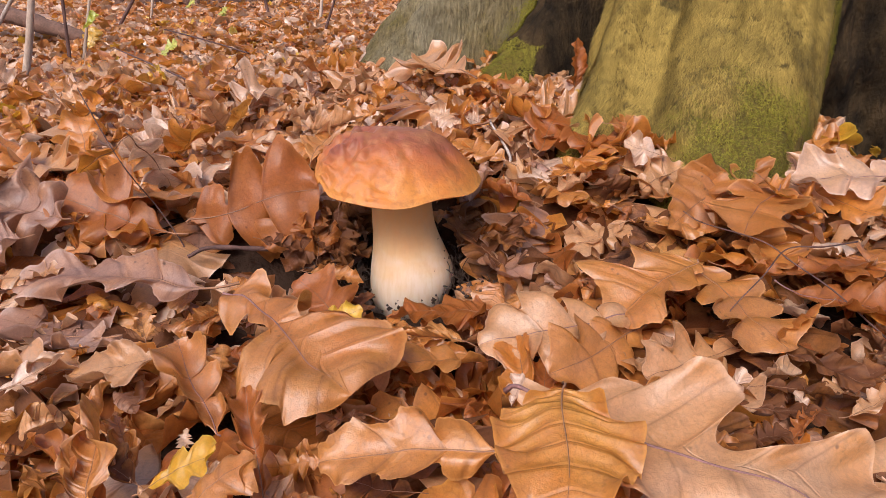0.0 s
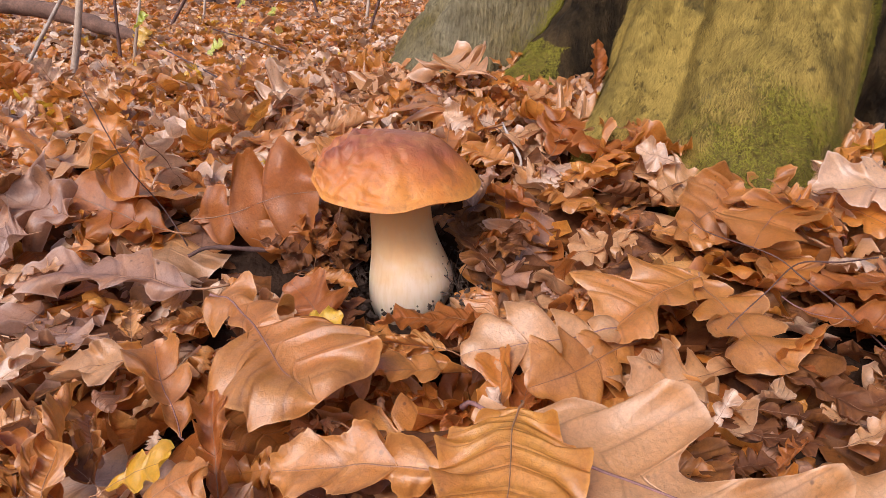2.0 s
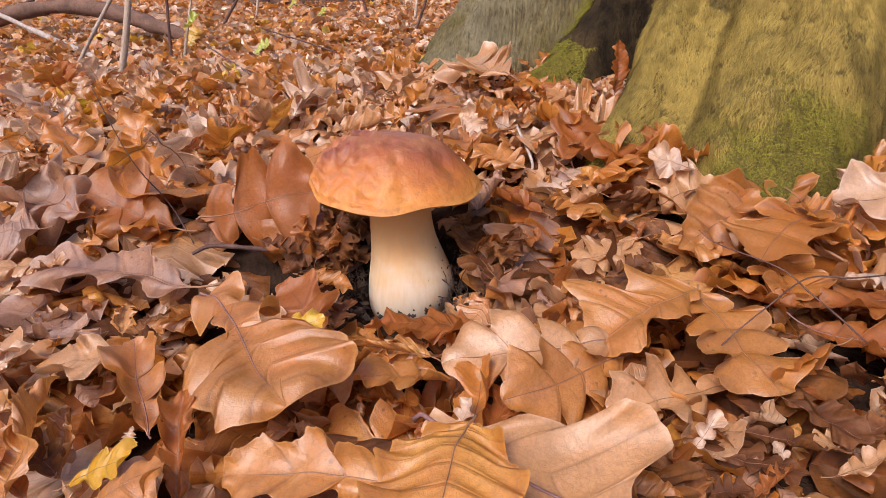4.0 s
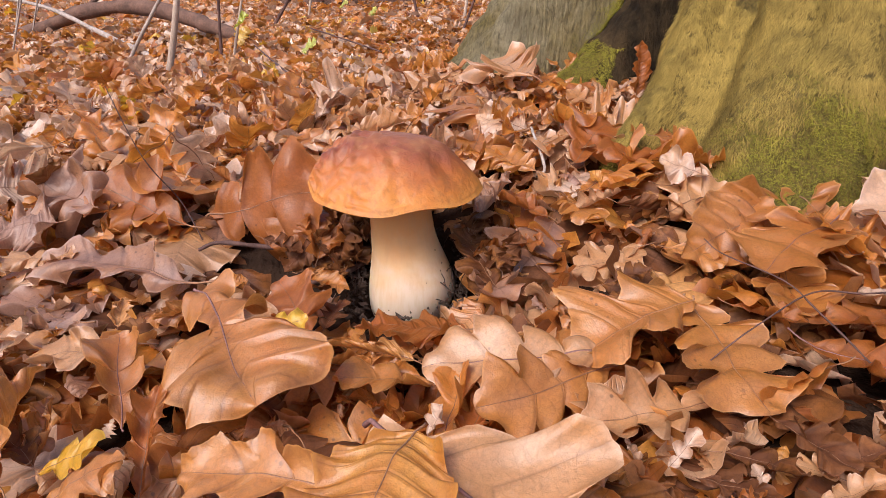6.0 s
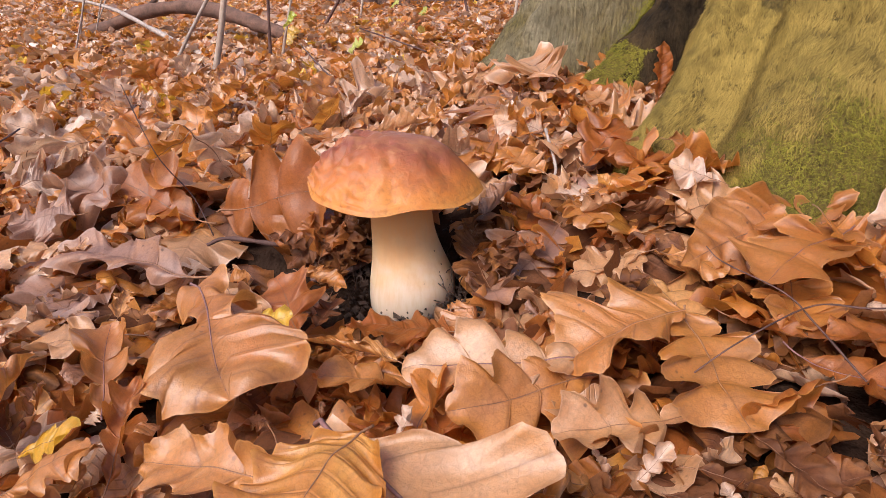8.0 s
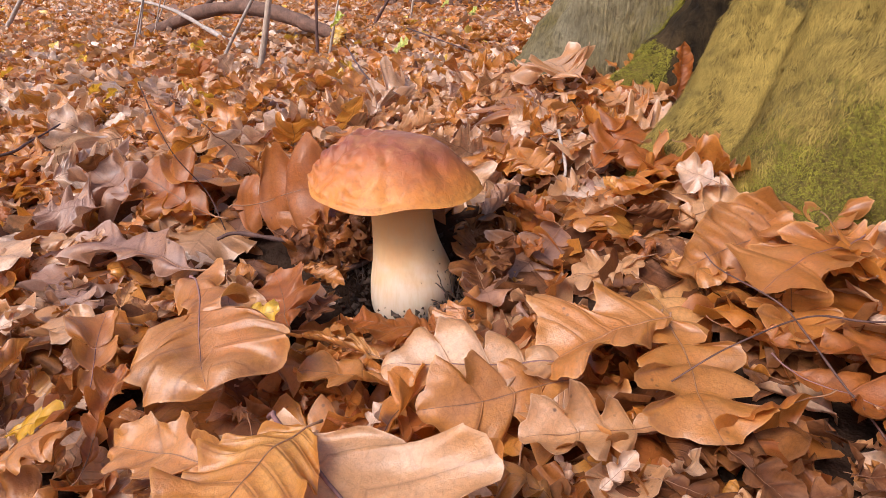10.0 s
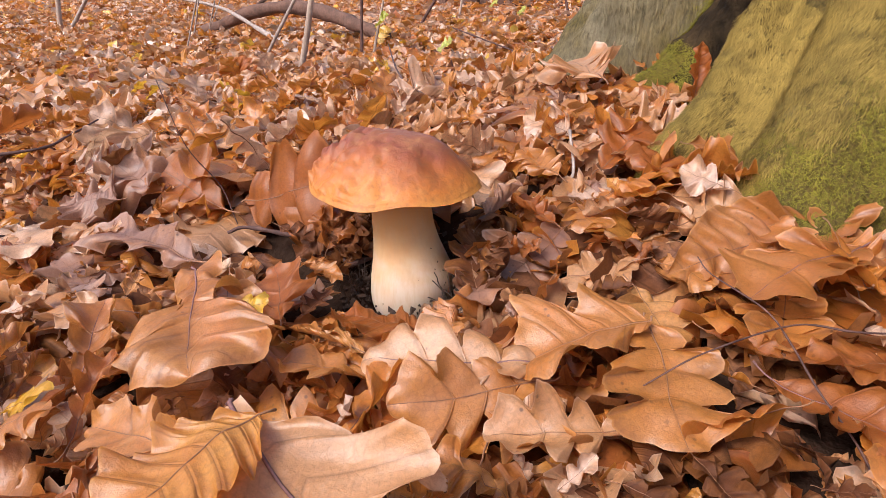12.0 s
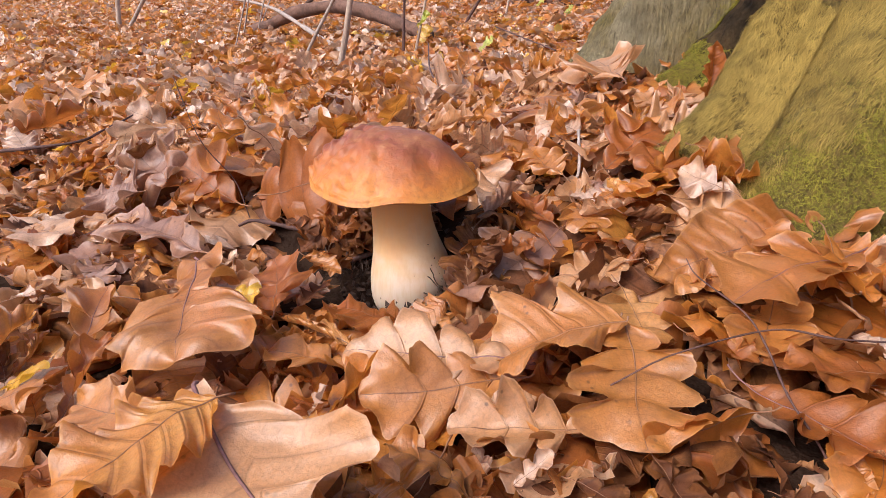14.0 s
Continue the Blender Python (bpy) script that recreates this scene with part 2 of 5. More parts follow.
col = n.mix(n.math("MULTIPLY", n.ramp(streak, [(0.46, 0.0), (0.66, 1.0)]), 0.28), col, (0.50, 0.28, 0.13))
n.set(Base_Color=col, Roughness=0.6, Specular_IOR_Level=0.3, Subsurface_Weight=0.35, Subsurface_Scale=0.009)
n.bsdf.inputs["Subsurface Radius"].default_value = (1.0, 0.55, 0.3)
n.bump(streak, 0.15, 0.0006)
STEM = n.mat
PORES = plain_material("mushroom_pores", (0.72, 0.62, 0.44), (0.60, 0.48, 0.30), 400.0, 0.7, 0.0006)

# bark with a coat of moss
def bark_material(name, moss_low, moss_high):
    n = Nodes(name)
    sep = n.node("ShaderNodeSeparateXYZ")
    n.tree.links.new(n.coords(), sep.inputs[0])
    fibre = n.noise(330.0, 5.0, 0.7, stretch=(1, 1, 0.16), warp=0.5)
    broad, mid = n.noise(9.0, 4.0, 0.6), n.noise(34.0, 5.0, 0.6)
    bark = n.mix(n.ramp(fibre, [(0.32, 0.0), (0.66, 1.0)]), (0.11, 0.085, 0.05), (0.42, 0.34, 0.20))
    bark = n.mix(n.ramp(n.noise(110.0, 5.0, 0.7), [(0.48, 0.0), (0.60, 0.7)]), bark, (0.40, 0.32, 0.19))
    bark = n.mix(n.ramp(mid, [(0.40, 0.6), (0.55, 0.0)]), bark, (0.16, 0.12, 0.06))
    straw = n.mix(n.ramp(fibre, [(0.3, 0.0), (0.7, 1.0)]), (0.06, 0.040, 0.010), (0.24, 0.155, 0.034))
    green = n.mix(n.ramp(fibre, [(0.25, 0.0), (0.7, 1.0)]), (0.03, 0.035, 0.006), (0.12, 0.12, 0.017))
    coat = n.mix(n.ramp(n.math("ADD", broad, n.math("MULTIPLY", mid, 0.35)), [(0.76, 0.0), (0.98, 1.0)]), straw, green)
    cover = n.ramp(n.math("ADD", broad, n.math("MULTIPLY", mid, 0.5)), [(moss_low, 0.0), (moss_high, 1.0)])
    n.set(Base_Color=n.mix(cover, bark, coat), Roughness=0.9, Specular_IOR_Level=0.2)
    n.bump(n.math("ADD", n.math("MULTIPLY", mid, 0.8), fibre), 1.0, 0.009)
    return n.mat


MOSSY = bark_material("mossy_bark", 0.38, 0.55)
GREY_BARK = bark_material("grey_bark", 0.60, 0.95)
# bare bark in the recesses between roots, its colour darkened for their shade
SHADED_BARK = plain_material("bare_shaded_bark", (0.07, 0.042, 0.018), (0.014, 0.009, 0.005), 45.0, 0.9, 0.012, (1, 1, 0.5), 0.08)


def moss_material(name, low, high):
    n = Nodes(name)
    geo = n.node("ShaderNodeNewGeometry")
    col = n.ramp(geo.outputs["Random Per Island"], [(0.0, low), (1.0, high)])
    col = n.mix(n.ramp(n.noise(75.0, 4.0, 0.6), [(0.38, 0.4), (0.52, 0.0)]), col, tuple(c * 0.7 for c in low))
    n.set(Base_Color=n.mix(n.ramp(n.noise(18.0), [(0.4, 0.0), (0.62, 0.3)]), col, tuple(c * 1.25 for c in high)), Roughness=0.8, Specular_IOR_Level=0.2)
    return n.mat


MOSS_GREEN = moss_material("moss_green", (0.085, 0.074, 0.007), (0.30, 0.235, 0.022))
MOSS_STRAW = moss_material("moss_straw", (0.12, 0.077, 0.014), (0.38, 0.245, 0.050))


# ---- making meshes ----
def mesh_from(name, verts, faces, materials, uv=None, index=None, smooth=True):
    me = bpy.data.meshes.new(name)
    me.from_pydata([tuple(v) for v in verts], [], [tuple(f) for f in faces])
    for m in materials:
        me.materials.append(m)
    if uv is not None:
        layer = me.uv_layers.new(name="UVMap")
        loops = np.empty(len(me.loops), dtype=np.int32)
        me.loops.foreach_get("vertex_index", loops)
        layer.data.foreach_set("uv", np.asarray(uv, dtype=np.float32)[loops].ravel())
    if index is not None:
        me.polygons.foreach_set("material_index", np.asarray(index, dtype=np.int32))
    me.polygons.foreach_set("use_smooth", [smooth] * len(me.polygons))
    me.update()
    return me


def under(name, me, parent, label=""):
    """A mesh as a part of a thing."""
    ob = new(name, me)
    ob.parent = parent
    return tagged(ob, label) if label else ob


def tube(points, radii, sides=8, close=True):
    """Vertices and faces of a round bar through the points."""
    pts = [Vector(p) for p in points]
    verts, faces = [], []
    side = None
    for i, p in enumerate(pts):
        d = (pts[min(i + 1, len(pts) - 1)] - pts[max(i - 1, 0)]).normalized()
        side = (side - d * side.dot(d)).normalized() if side else d.orthogonal().normalized()
        up = d.cross(side)
        for k in range(sides):
            a = 2 * math.pi * k / sides
            verts.append(p + (side * math.cos(a) + up * math.sin(a)) * radii[i])
    for i in range(len(pts) - 1):
        for k in range(sides):
            a, b = i * sides + k, i * sides + (k + 1) % sides
            faces.append((a, b, b + sides, a + sides))
    if close:
        faces.append(tuple(range(sides))[::-1])
        faces.append(tuple(range(len(verts) - sides, len(verts))))
    return verts, faces


def wander(a, b, bends, sway, rng, steps=14):
    """A crooked line from a to b."""
    a, b = np.array(a, float), np.array(b, float)
    s = np.linspace(0, 1, steps)
    line = a + (b - a) * s[:, None]
    size = np.linalg.norm(b - a)
    for k in range(1, bends + 1):
        push = np.array([rng.gauss(0, 1) for _ in range(3)]) * sway * size / k
        line += np.sin(math.pi * s * k)[:, None] * push
    return line


def smooth_step(a, b, x):
    k = np.clip((x - a) / (b - a), 0, 1)
    return k * k * (3 - 2 * k)


def lie(x, y):
    """Height of the top of the leaf cover."""
    x, y = np.asarray(x, float), np.asarray(y, float)
    h = 0.034 + 0.055 * np.exp(-((x - 0.17) / 0.24) ** 2 - ((y - 0.20) / 0.25) ** 2)
    h = h + 0.05 * np.exp(-((x - 0.06) / 0.2) ** 2 - ((y - 0.48) / 0.22) ** 2)
    h = h + 0.026 * np.exp(-((x - 0.075) / 0.06) ** 2 - ((y + 0.23) / 0.045) ** 2)
    h = h - 0.009 * np.exp(-((x - 0.04) / 0.22) ** 2 - ((y + 0.15) / 0.10) ** 2)
    h = h + 0.022 * np.exp(-((x + 0.13) / 0.12) ** 2 - ((y - 0.03) / 0.06) ** 2)
    h = h - 0.030 * np.exp(-((x - 0.01) / 0.07) ** 2 - ((y + 0.0) / 0.055) ** 2)
    h = h - 0.014 * np.exp(-((x - 0.02) / 0.06) ** 2 - ((y + 0.11) / 0.05) ** 2)
    h = h - 0.018 * np.exp(-((x + 0.10) / 0.075) ** 2 - ((y + 0.012) / 0.028) ** 2)
    far = np.sqrt(x * x + y * y)
    h = h - 0.072 * smooth_step(0.5, 1.7, far)
    h = h + 0.02 * np.sin(x * 2.1 + 0.5) * np.sin(y * 1.7 + 1.0) * smooth_step(0.8, 2.5, far)
    return h


# ---- leaf shapes ----
def oak_side(rng, lobes, depth, late):
    """One side of an oak leaf's outline: (along, out, row) from the stalk to the tip; a row is k + 0.5 at the tip of lobe k."""
    line = [(0.0, 0.012, 0.0), (0.045, 0.03, 0.12)]
    for k in range(lobes):
        c = 0.06 + 0.84 * (k + 0.5) / lobes + rng.uniform(-0.02, 0.02)
        env = math.sin(math.pi * min(0.97, c) ** late) ** 0.6 * (0.50 + 0.50 * c) * 0.44 * rng.uniform(0.86, 1.12)
        step = 0.84 / lobes
        line.append((c - 0.16 * step, env * 0.88, k + 0.36))
        line.append((c + 0.16 * step, env * rng.uniform(0.97, 1.05), k + 0.5))
        line.append((c + 0.38 * step, env * 0.90, k + 0.64))
        if k < lobes - 1:
            line.append((c + 0.50 * step, env * (1 - depth * rng.uniform(0.75, 1.15)), k + 1.0))
    line += [(0.925, 0.145, lobes + 0.1), (0.972, 0.105, lobes + 0.25), (0.995, 0.045, lobes + 0.4), (1.0, 0.0, lobes + 0.5)]
    return line


def beech_side(rng):
    line = []
    for k in range(13):
        c = k / 12
        line.append((c, 0.33 * math.sin(math.pi * c ** 0.88) ** 0.85 * rng.uniform(0.98, 1.03) if 0 < k < 12 else 0.008 * (k == 0), k * 0.75))
    return line


def spline(line, count):
    """The line resampled to that many points, rounded at its corners."""
    p = np.array(line)
    p = np.vstack([2 * p[0] - p[1], p, 2 * p[-1] - p[-2]])
    s = np.linspace(0, len(line) - 1 - 1e-6, count)
    i = s.astype(int)
    t = (s - i)[:, None]
    a, b, c, d = p[i], p[i + 1], p[i + 2], p[i + 3]
    return 0.5 * (2 * b + (c - a) * t + (2 * a - 5 * b + 4 * c - d) * t * t + (3 * b - a - 3 * c + d) * t ** 3)


def leaf_shape(kind, rng, nu=26, cols=(0.4, 0.75, 1.0), curl=0.6, bend=0.4, wave=0.035, twist=0.0, lobes=0.0, depth=0.0, late=1.15, outline=None, pleat=1.0):
    """A leaf one unit long from its stalk (0, 0, 0) to its tip (0, 1, 0): vertices, faces, uv. curl: how far the blade closes
    about its midrib (negative: downwards); bend: how far the midrib arches. Its rows of faces follow the side veins."""
    v = np.array([-c for c in cols[::-1]] + [0.0] + list(cols))
    edge = []
    count = int(round(lobes)) if lobes else rng.choice((3, 4, 4, 5))
    deep = depth or rng.uniform(0.35, 0.68)
    for s in (0, 1):
        if outline:
            pairs = outline[s] if isinstance(outline[0][0], tuple) else outline
            line = [(a, w, 0.5 * k) for k, (a, w) in enumerate(pairs)]
        else:
            line = oak_side(rng, count, min(0.72, deep * 1.25), late) if kind == "oak" else beech_side(rng)
        e = spline(line, nu)
        e[:, 1] = np.maximum(e[:, 1], 0.0)
        q = np.linspace(0, 1, nu)
        ragged = 0.010 * np.sin(q * 57 + rng.uniform(0, 6.28)) + 0.008 * np.sin(q * 91 + rng.uniform(0, 6.28)) + 0.006 * np.sin(q * 143 + rng.uniform(0, 6.28))
        e[:, 1] *= 1 + (ragged * 2.8 if kind == "oak" else 0.022 * np.abs(np.sin(q * 56)))
        e[:, 0] += ragged * 0.35 * np.sin(math.pi * q)
        edge.append(e)
    rib = [e[:, 0] - 0.62 * e[:, 1] for e in edge]
    u = np.maximum.accumulate(np.clip((rib[0] + rib[1]) / 2, 0, 1))
    u = np.interp(np.arange(nu), [0, nu - 1], [0, 1]) * 0.15 + u * 0.85
    u = (u - u[0]) / (u[-1] - u[0])
    p1, p2, p3, p4, p5, p6 = (rng.uniform(0, 6.28) for _ in range(6))
    flip = [rng.choice((-1, 1)) * rng.uniform(0.2, 1.0) for _ in range(2)]
    X, Y, Z, R = (np.zeros((nu, len(v))) for _ in range(4))
    for j, c in enumerate(v):
        s = 0 if c < 0 else 1
        k, e = abs(c), edge[s]
        wide = e[:, 1]
        X[:, j] = (-1 if s == 0 else 1) * k * wide
        Y[:, j] = u + (e[:, 0] - u) * k - 0.05 * np.sin(math.pi * k) * wide
        R[:, j] = e[:, 2]
        # pleats between the side veins, rims that turn up or down, and a crumpled blade
        Z[:, j] = pleat * (0.014 if kind == "beech" else 0.011) * (1 - 4 * np.abs(e[:, 2] % 1.0 - 0.5)) * math.sin(math.pi * min(1, k * 0.9)) * np.minimum(1, wide * 7)
        rim = max(0.0, k - 0.45) / 0.55
        turn = flip[s] + 0.9 * np.sin(e[:, 2] * 2.1 + p1 + 2 * s) + 0.6 * np.sin(e[:, 2] * 5.3 + p2 + s)
        Z[:, j] += wave * 2.3 * rim * rim * turn * np.minimum(1, wide * 5)
    Z += rng.uniform(-0.10, 0.26) * np.abs(X) + 0.02 * np.abs(np.sin(Y * 7.3 + X * 5.1 + p4)) * np.minimum(1, np.abs(X) * 6)
    Z += wave * (0.8 * np.sin(Y * 5.2 + X * 3.1 + p3) * np.sin(X * 7 + p4) + 0.5 * np.sin(Y * 11 - X * 6 + p5) * np.sin(X * 9 + Y * 4 + p6) + 0.18 * np.sin(Y * 26 + X * 9 + p2) + 0.15 * np.sin(X * 33 + p1) * np.sin(Y * 19 + p3))
    X += 0.035 * (np.sin(Y * 3.3 + p3) * np.sin(math.pi * np.clip(Y, 0, 1)))
    # close the blade about the midrib
    if abs(curl) > 1e-3:
        k = curl / 0.36 * (1 + 0.35 * np.sin(Y * 4 + p2))
        ang = X * k
        X, Z = np.sin(ang) / k - Z * np.sin(ang), (1 - np.cos(ang)) / k + Z * np.cos(ang)
    if twist:
        t = twist * (Y - 0.5)
        X, Z = X * np.cos(t) - Z * np.sin(t), X * np.sin(t) + Z * np.cos(t)
    # arch the midrib, then set its ends on the axis again
    if abs(bend) > 1e-3:
        ang = bend * (Y - 0.5)
        r = 1 / bend
        Y, Z = (r - Z) * np.sin(ang), r - (r - Z) * np.cos(ang)
    mid = len(cols)
    span = Y[-1, mid] - Y[0, mid]
    X, Y, Z = (X - X[0, mid]) / span, (Y - Y[0, mid]) / span, (Z - Z[0, mid]) / span
    Z -= Z[-1, mid] * np.clip(Y, 0, 1)
    verts = np.stack([X, Y, Z], -1).reshape(-1, 3)
    w = len(v)
    faces = [(i * w + j, i * w + j + 1, (i + 1) * w + j + 1, (i + 1) * w + j) for i in range(nu - 1) for j in range(w - 1)]
    uv = np.stack([np.broadcast_to(v * 0.5 + 0.5, (nu, w)), R], -1).reshape(-1, 2)
    return verts, faces, uv


LABELS = {TAN: "tan", ORANGE: "bright orange", PALE: "pale pinkish", BROWN: "dark brown", RUSSET: "russet", YELLOW: "yellow", GREYISH: "greyish brown", GREENLEAF: "yellow-green", WHITISH: "whitish"}


def leaf(kind, base, tip, width=1.0, roll=0.0, curl=0.5, bend=0.3, mat=TAN, seed=1, stalk=0.18, wave=0.034, twist=0.0, lobes=0.0, depth=0.0, late=1.15, outline=None, pleat=1.0, rib=STALK, edge=None, note="", group="fallen leaves"):
    """One fallen leaf from the foot of its blade to its tip. roll: degrees by which the blade leans about its midrib;
    edge, in its place: a point in the plane of the blade."""
    rng = random.Random(seed)
    cols = (0.2, 0.4, 0.6, 0.78, 0.9, 1.0)
    verts, faces, uv = leaf_shape(kind, rng, 72 if kind == "oak" else 52, cols, curl, bend, wave, twist, lobes, depth, late, outline, pleat)
    base, tip = Vector(base), Vector(tip)
    size = (tip - base).length
    y = (tip - base).normalized()
    x = y.cross(Vector((0, 0, 1)))
    if edge:
        out = Vector(edge) - base
        out = (out - y * out.dot(y)).normalized()
        x, roll = (out if out.cross(y).z > 0 else -out), 0.0
    x = x.normalized() if x.length > 0.05 else Vector((1, 0, 0))
    z = x.cross(y)
    m = Matrix((x, y, z)).transposed().to_4x4() @ Matrix.Rotation(radians(roll), 4, "Y")
    m.translation = base
    verts = verts * (size * width, size, size * (width + 1) / 2)
    name = "oak_leaf" if kind == "oak" else "beech_leaf"
    ob = new(name, mesh_from(name, verts, faces, [mat], uv))
    ob.matrix_basis = m
    words = note or ("curled" if abs(curl) > 1.2 else "dry")
    tagged(ob, f"{words} {LABELS[mat]} {'lobed oak' if kind == 'oak' else 'ribbed beech'} leaf on the forest floor", "leaf", group)
    # midrib and stalk
    w = 2 * len(cols) + 1
    spine = [Vector(verts[i * w + len(cols)]) for i in range(0, len(verts) // w - 2, 3)]
    d = (spine[0] - spine[2]).normalized()
    back = [spine[0] + d * size * stalk * k + Vector((0.02 * size * math.sin(seed + 3 * k) * k, 0, 0.04 * size * k * k * math.cos(seed))) for k in (1.0, 0.66, 0.33)]
    line = back + spine
    r = size * 0.0075
    radii = [r * (1.25 if i == 0 else 1.0) * (1 - 0.82 * i / len(line)) for i in range(len(line))]
    under("stalk", mesh_from("stalk", *tube(line, radii, 5), [rib]), ob, "thin leaf stalk and midrib")
    return ob


# ---- ground ----
def ground():
    bm = bmesh.new()
    xs = np.concatenate([-np.geomspace(1.2, 400, 34)[::-1], np.linspace(-1.15, 1.15, 93), np.geomspace(1.2, 400, 34)])
    ys = np.concatenate([-np.geomspace(0.8, 400, 30)[::-1], np.linspace(-0.75, 1.75, 101), np.geomspace(1.8, 400, 34)])
    grid = [[bm.verts.new((x, y, float(lie(x, y)) - 0.024 - 0.01 * min(1.0, max(0.0, math.hypot(x, y) - 1)) + 0.006 * noise.noise((x * 30, y * 30, 0)))) for x in xs] for y in ys]
    for j in range(len(ys) - 1):
        for i in range(len(xs) - 1):
            bm.faces.new((grid[j][i], grid[j][i + 1], grid[j + 1][i + 1], grid[j + 1][i])).smooth = True
    me = bpy.data.meshes.new("ground")
    bm.to_mesh(me)
    bm.free()
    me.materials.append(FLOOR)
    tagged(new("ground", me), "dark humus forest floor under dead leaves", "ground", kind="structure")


ground()


# ---- tree ----
TREE = Vector((0.38, 0.45, 0.0))
# direction in degrees, reach at the foot, half width in degrees, how fast it thins out upwards, height of its foot
ROOTS = [(-122, 0.168, 3, 0.25, 0.085), (-144, 0.165, 6, 0.6, 0.075), (-115, 0.452, 15, 0.26, 0.070), (-129, 0.275, 6, 0.12, 0.085), (-157, 0.325, 8.5, 0.10, 0.092), (173, 0.445, 14, 0.30, 0.080), (-75, 0.25, 12, 0.2, 0.075), (-40, 0.36, 17, 0.14, 0.075), (60, 0.4, 22, 0.15, 0.075), (120, 0.38, 18, 0.14, 0.075), (10, 0.42, 20, 0.15, 0.075)]


def bole(a, z):
    """Radius of the trunk with its root flare in direction a (degrees) at height z."""
    core = 0.195 + 0.02 * math.exp(-max(z, 0) / 0.2) - 0.012 * min(z, 4)
    r = core
    for way, reach, half, high, foot in ROOTS:
        d = (a - way + 180) % 360 - 180
        s = half * (1 + 0.25 * min(max(z, 0), 0.5) / 0.2)
        r += (reach - 0.21) * math.exp(-abs(d / s) ** 2.8) * math.exp(-max(z - foot, 0.0) / high)
    return r


def bole_point(a, z):
    a = a % 360
    r = bole(a, z)
    q = Vector((math.cos(radians(a)) * r, math.sin(radians(a)) * r, z))
    lump = 0.013 * noise.noise(q * 9) + 0.009 * noise.noise((q.x * 22, q.y * 22, q.z * 12)) + 0.006 * noise.noise((q.x * 60, q.y * 60, q.z * 28)) + 0.003 * noise.noise(q * 130)
    groove = 0.016 * noise.noise((a * 0.16 + q.z * 9, q.z * 2.0, 3.0)) + 0.007 * noise.noise((a * 0.45, q.z * 3.0, 9.0))
    k = 1 + (lump + groove) / max(r, 0.1)
    return Vector((q.x * k, q.y * k, z))


def moss_edge(z):
    """Direction in degrees where the mossy knob gives way to the grey root: it leans over with height."""
    return 190 + 70 * min(max(z - 0.08, 0.0), 0.1) + 4 * noise.noise((z * 22, 0.7, 0)) + 2 * noise.noise((z * 75, 2.7, 0))


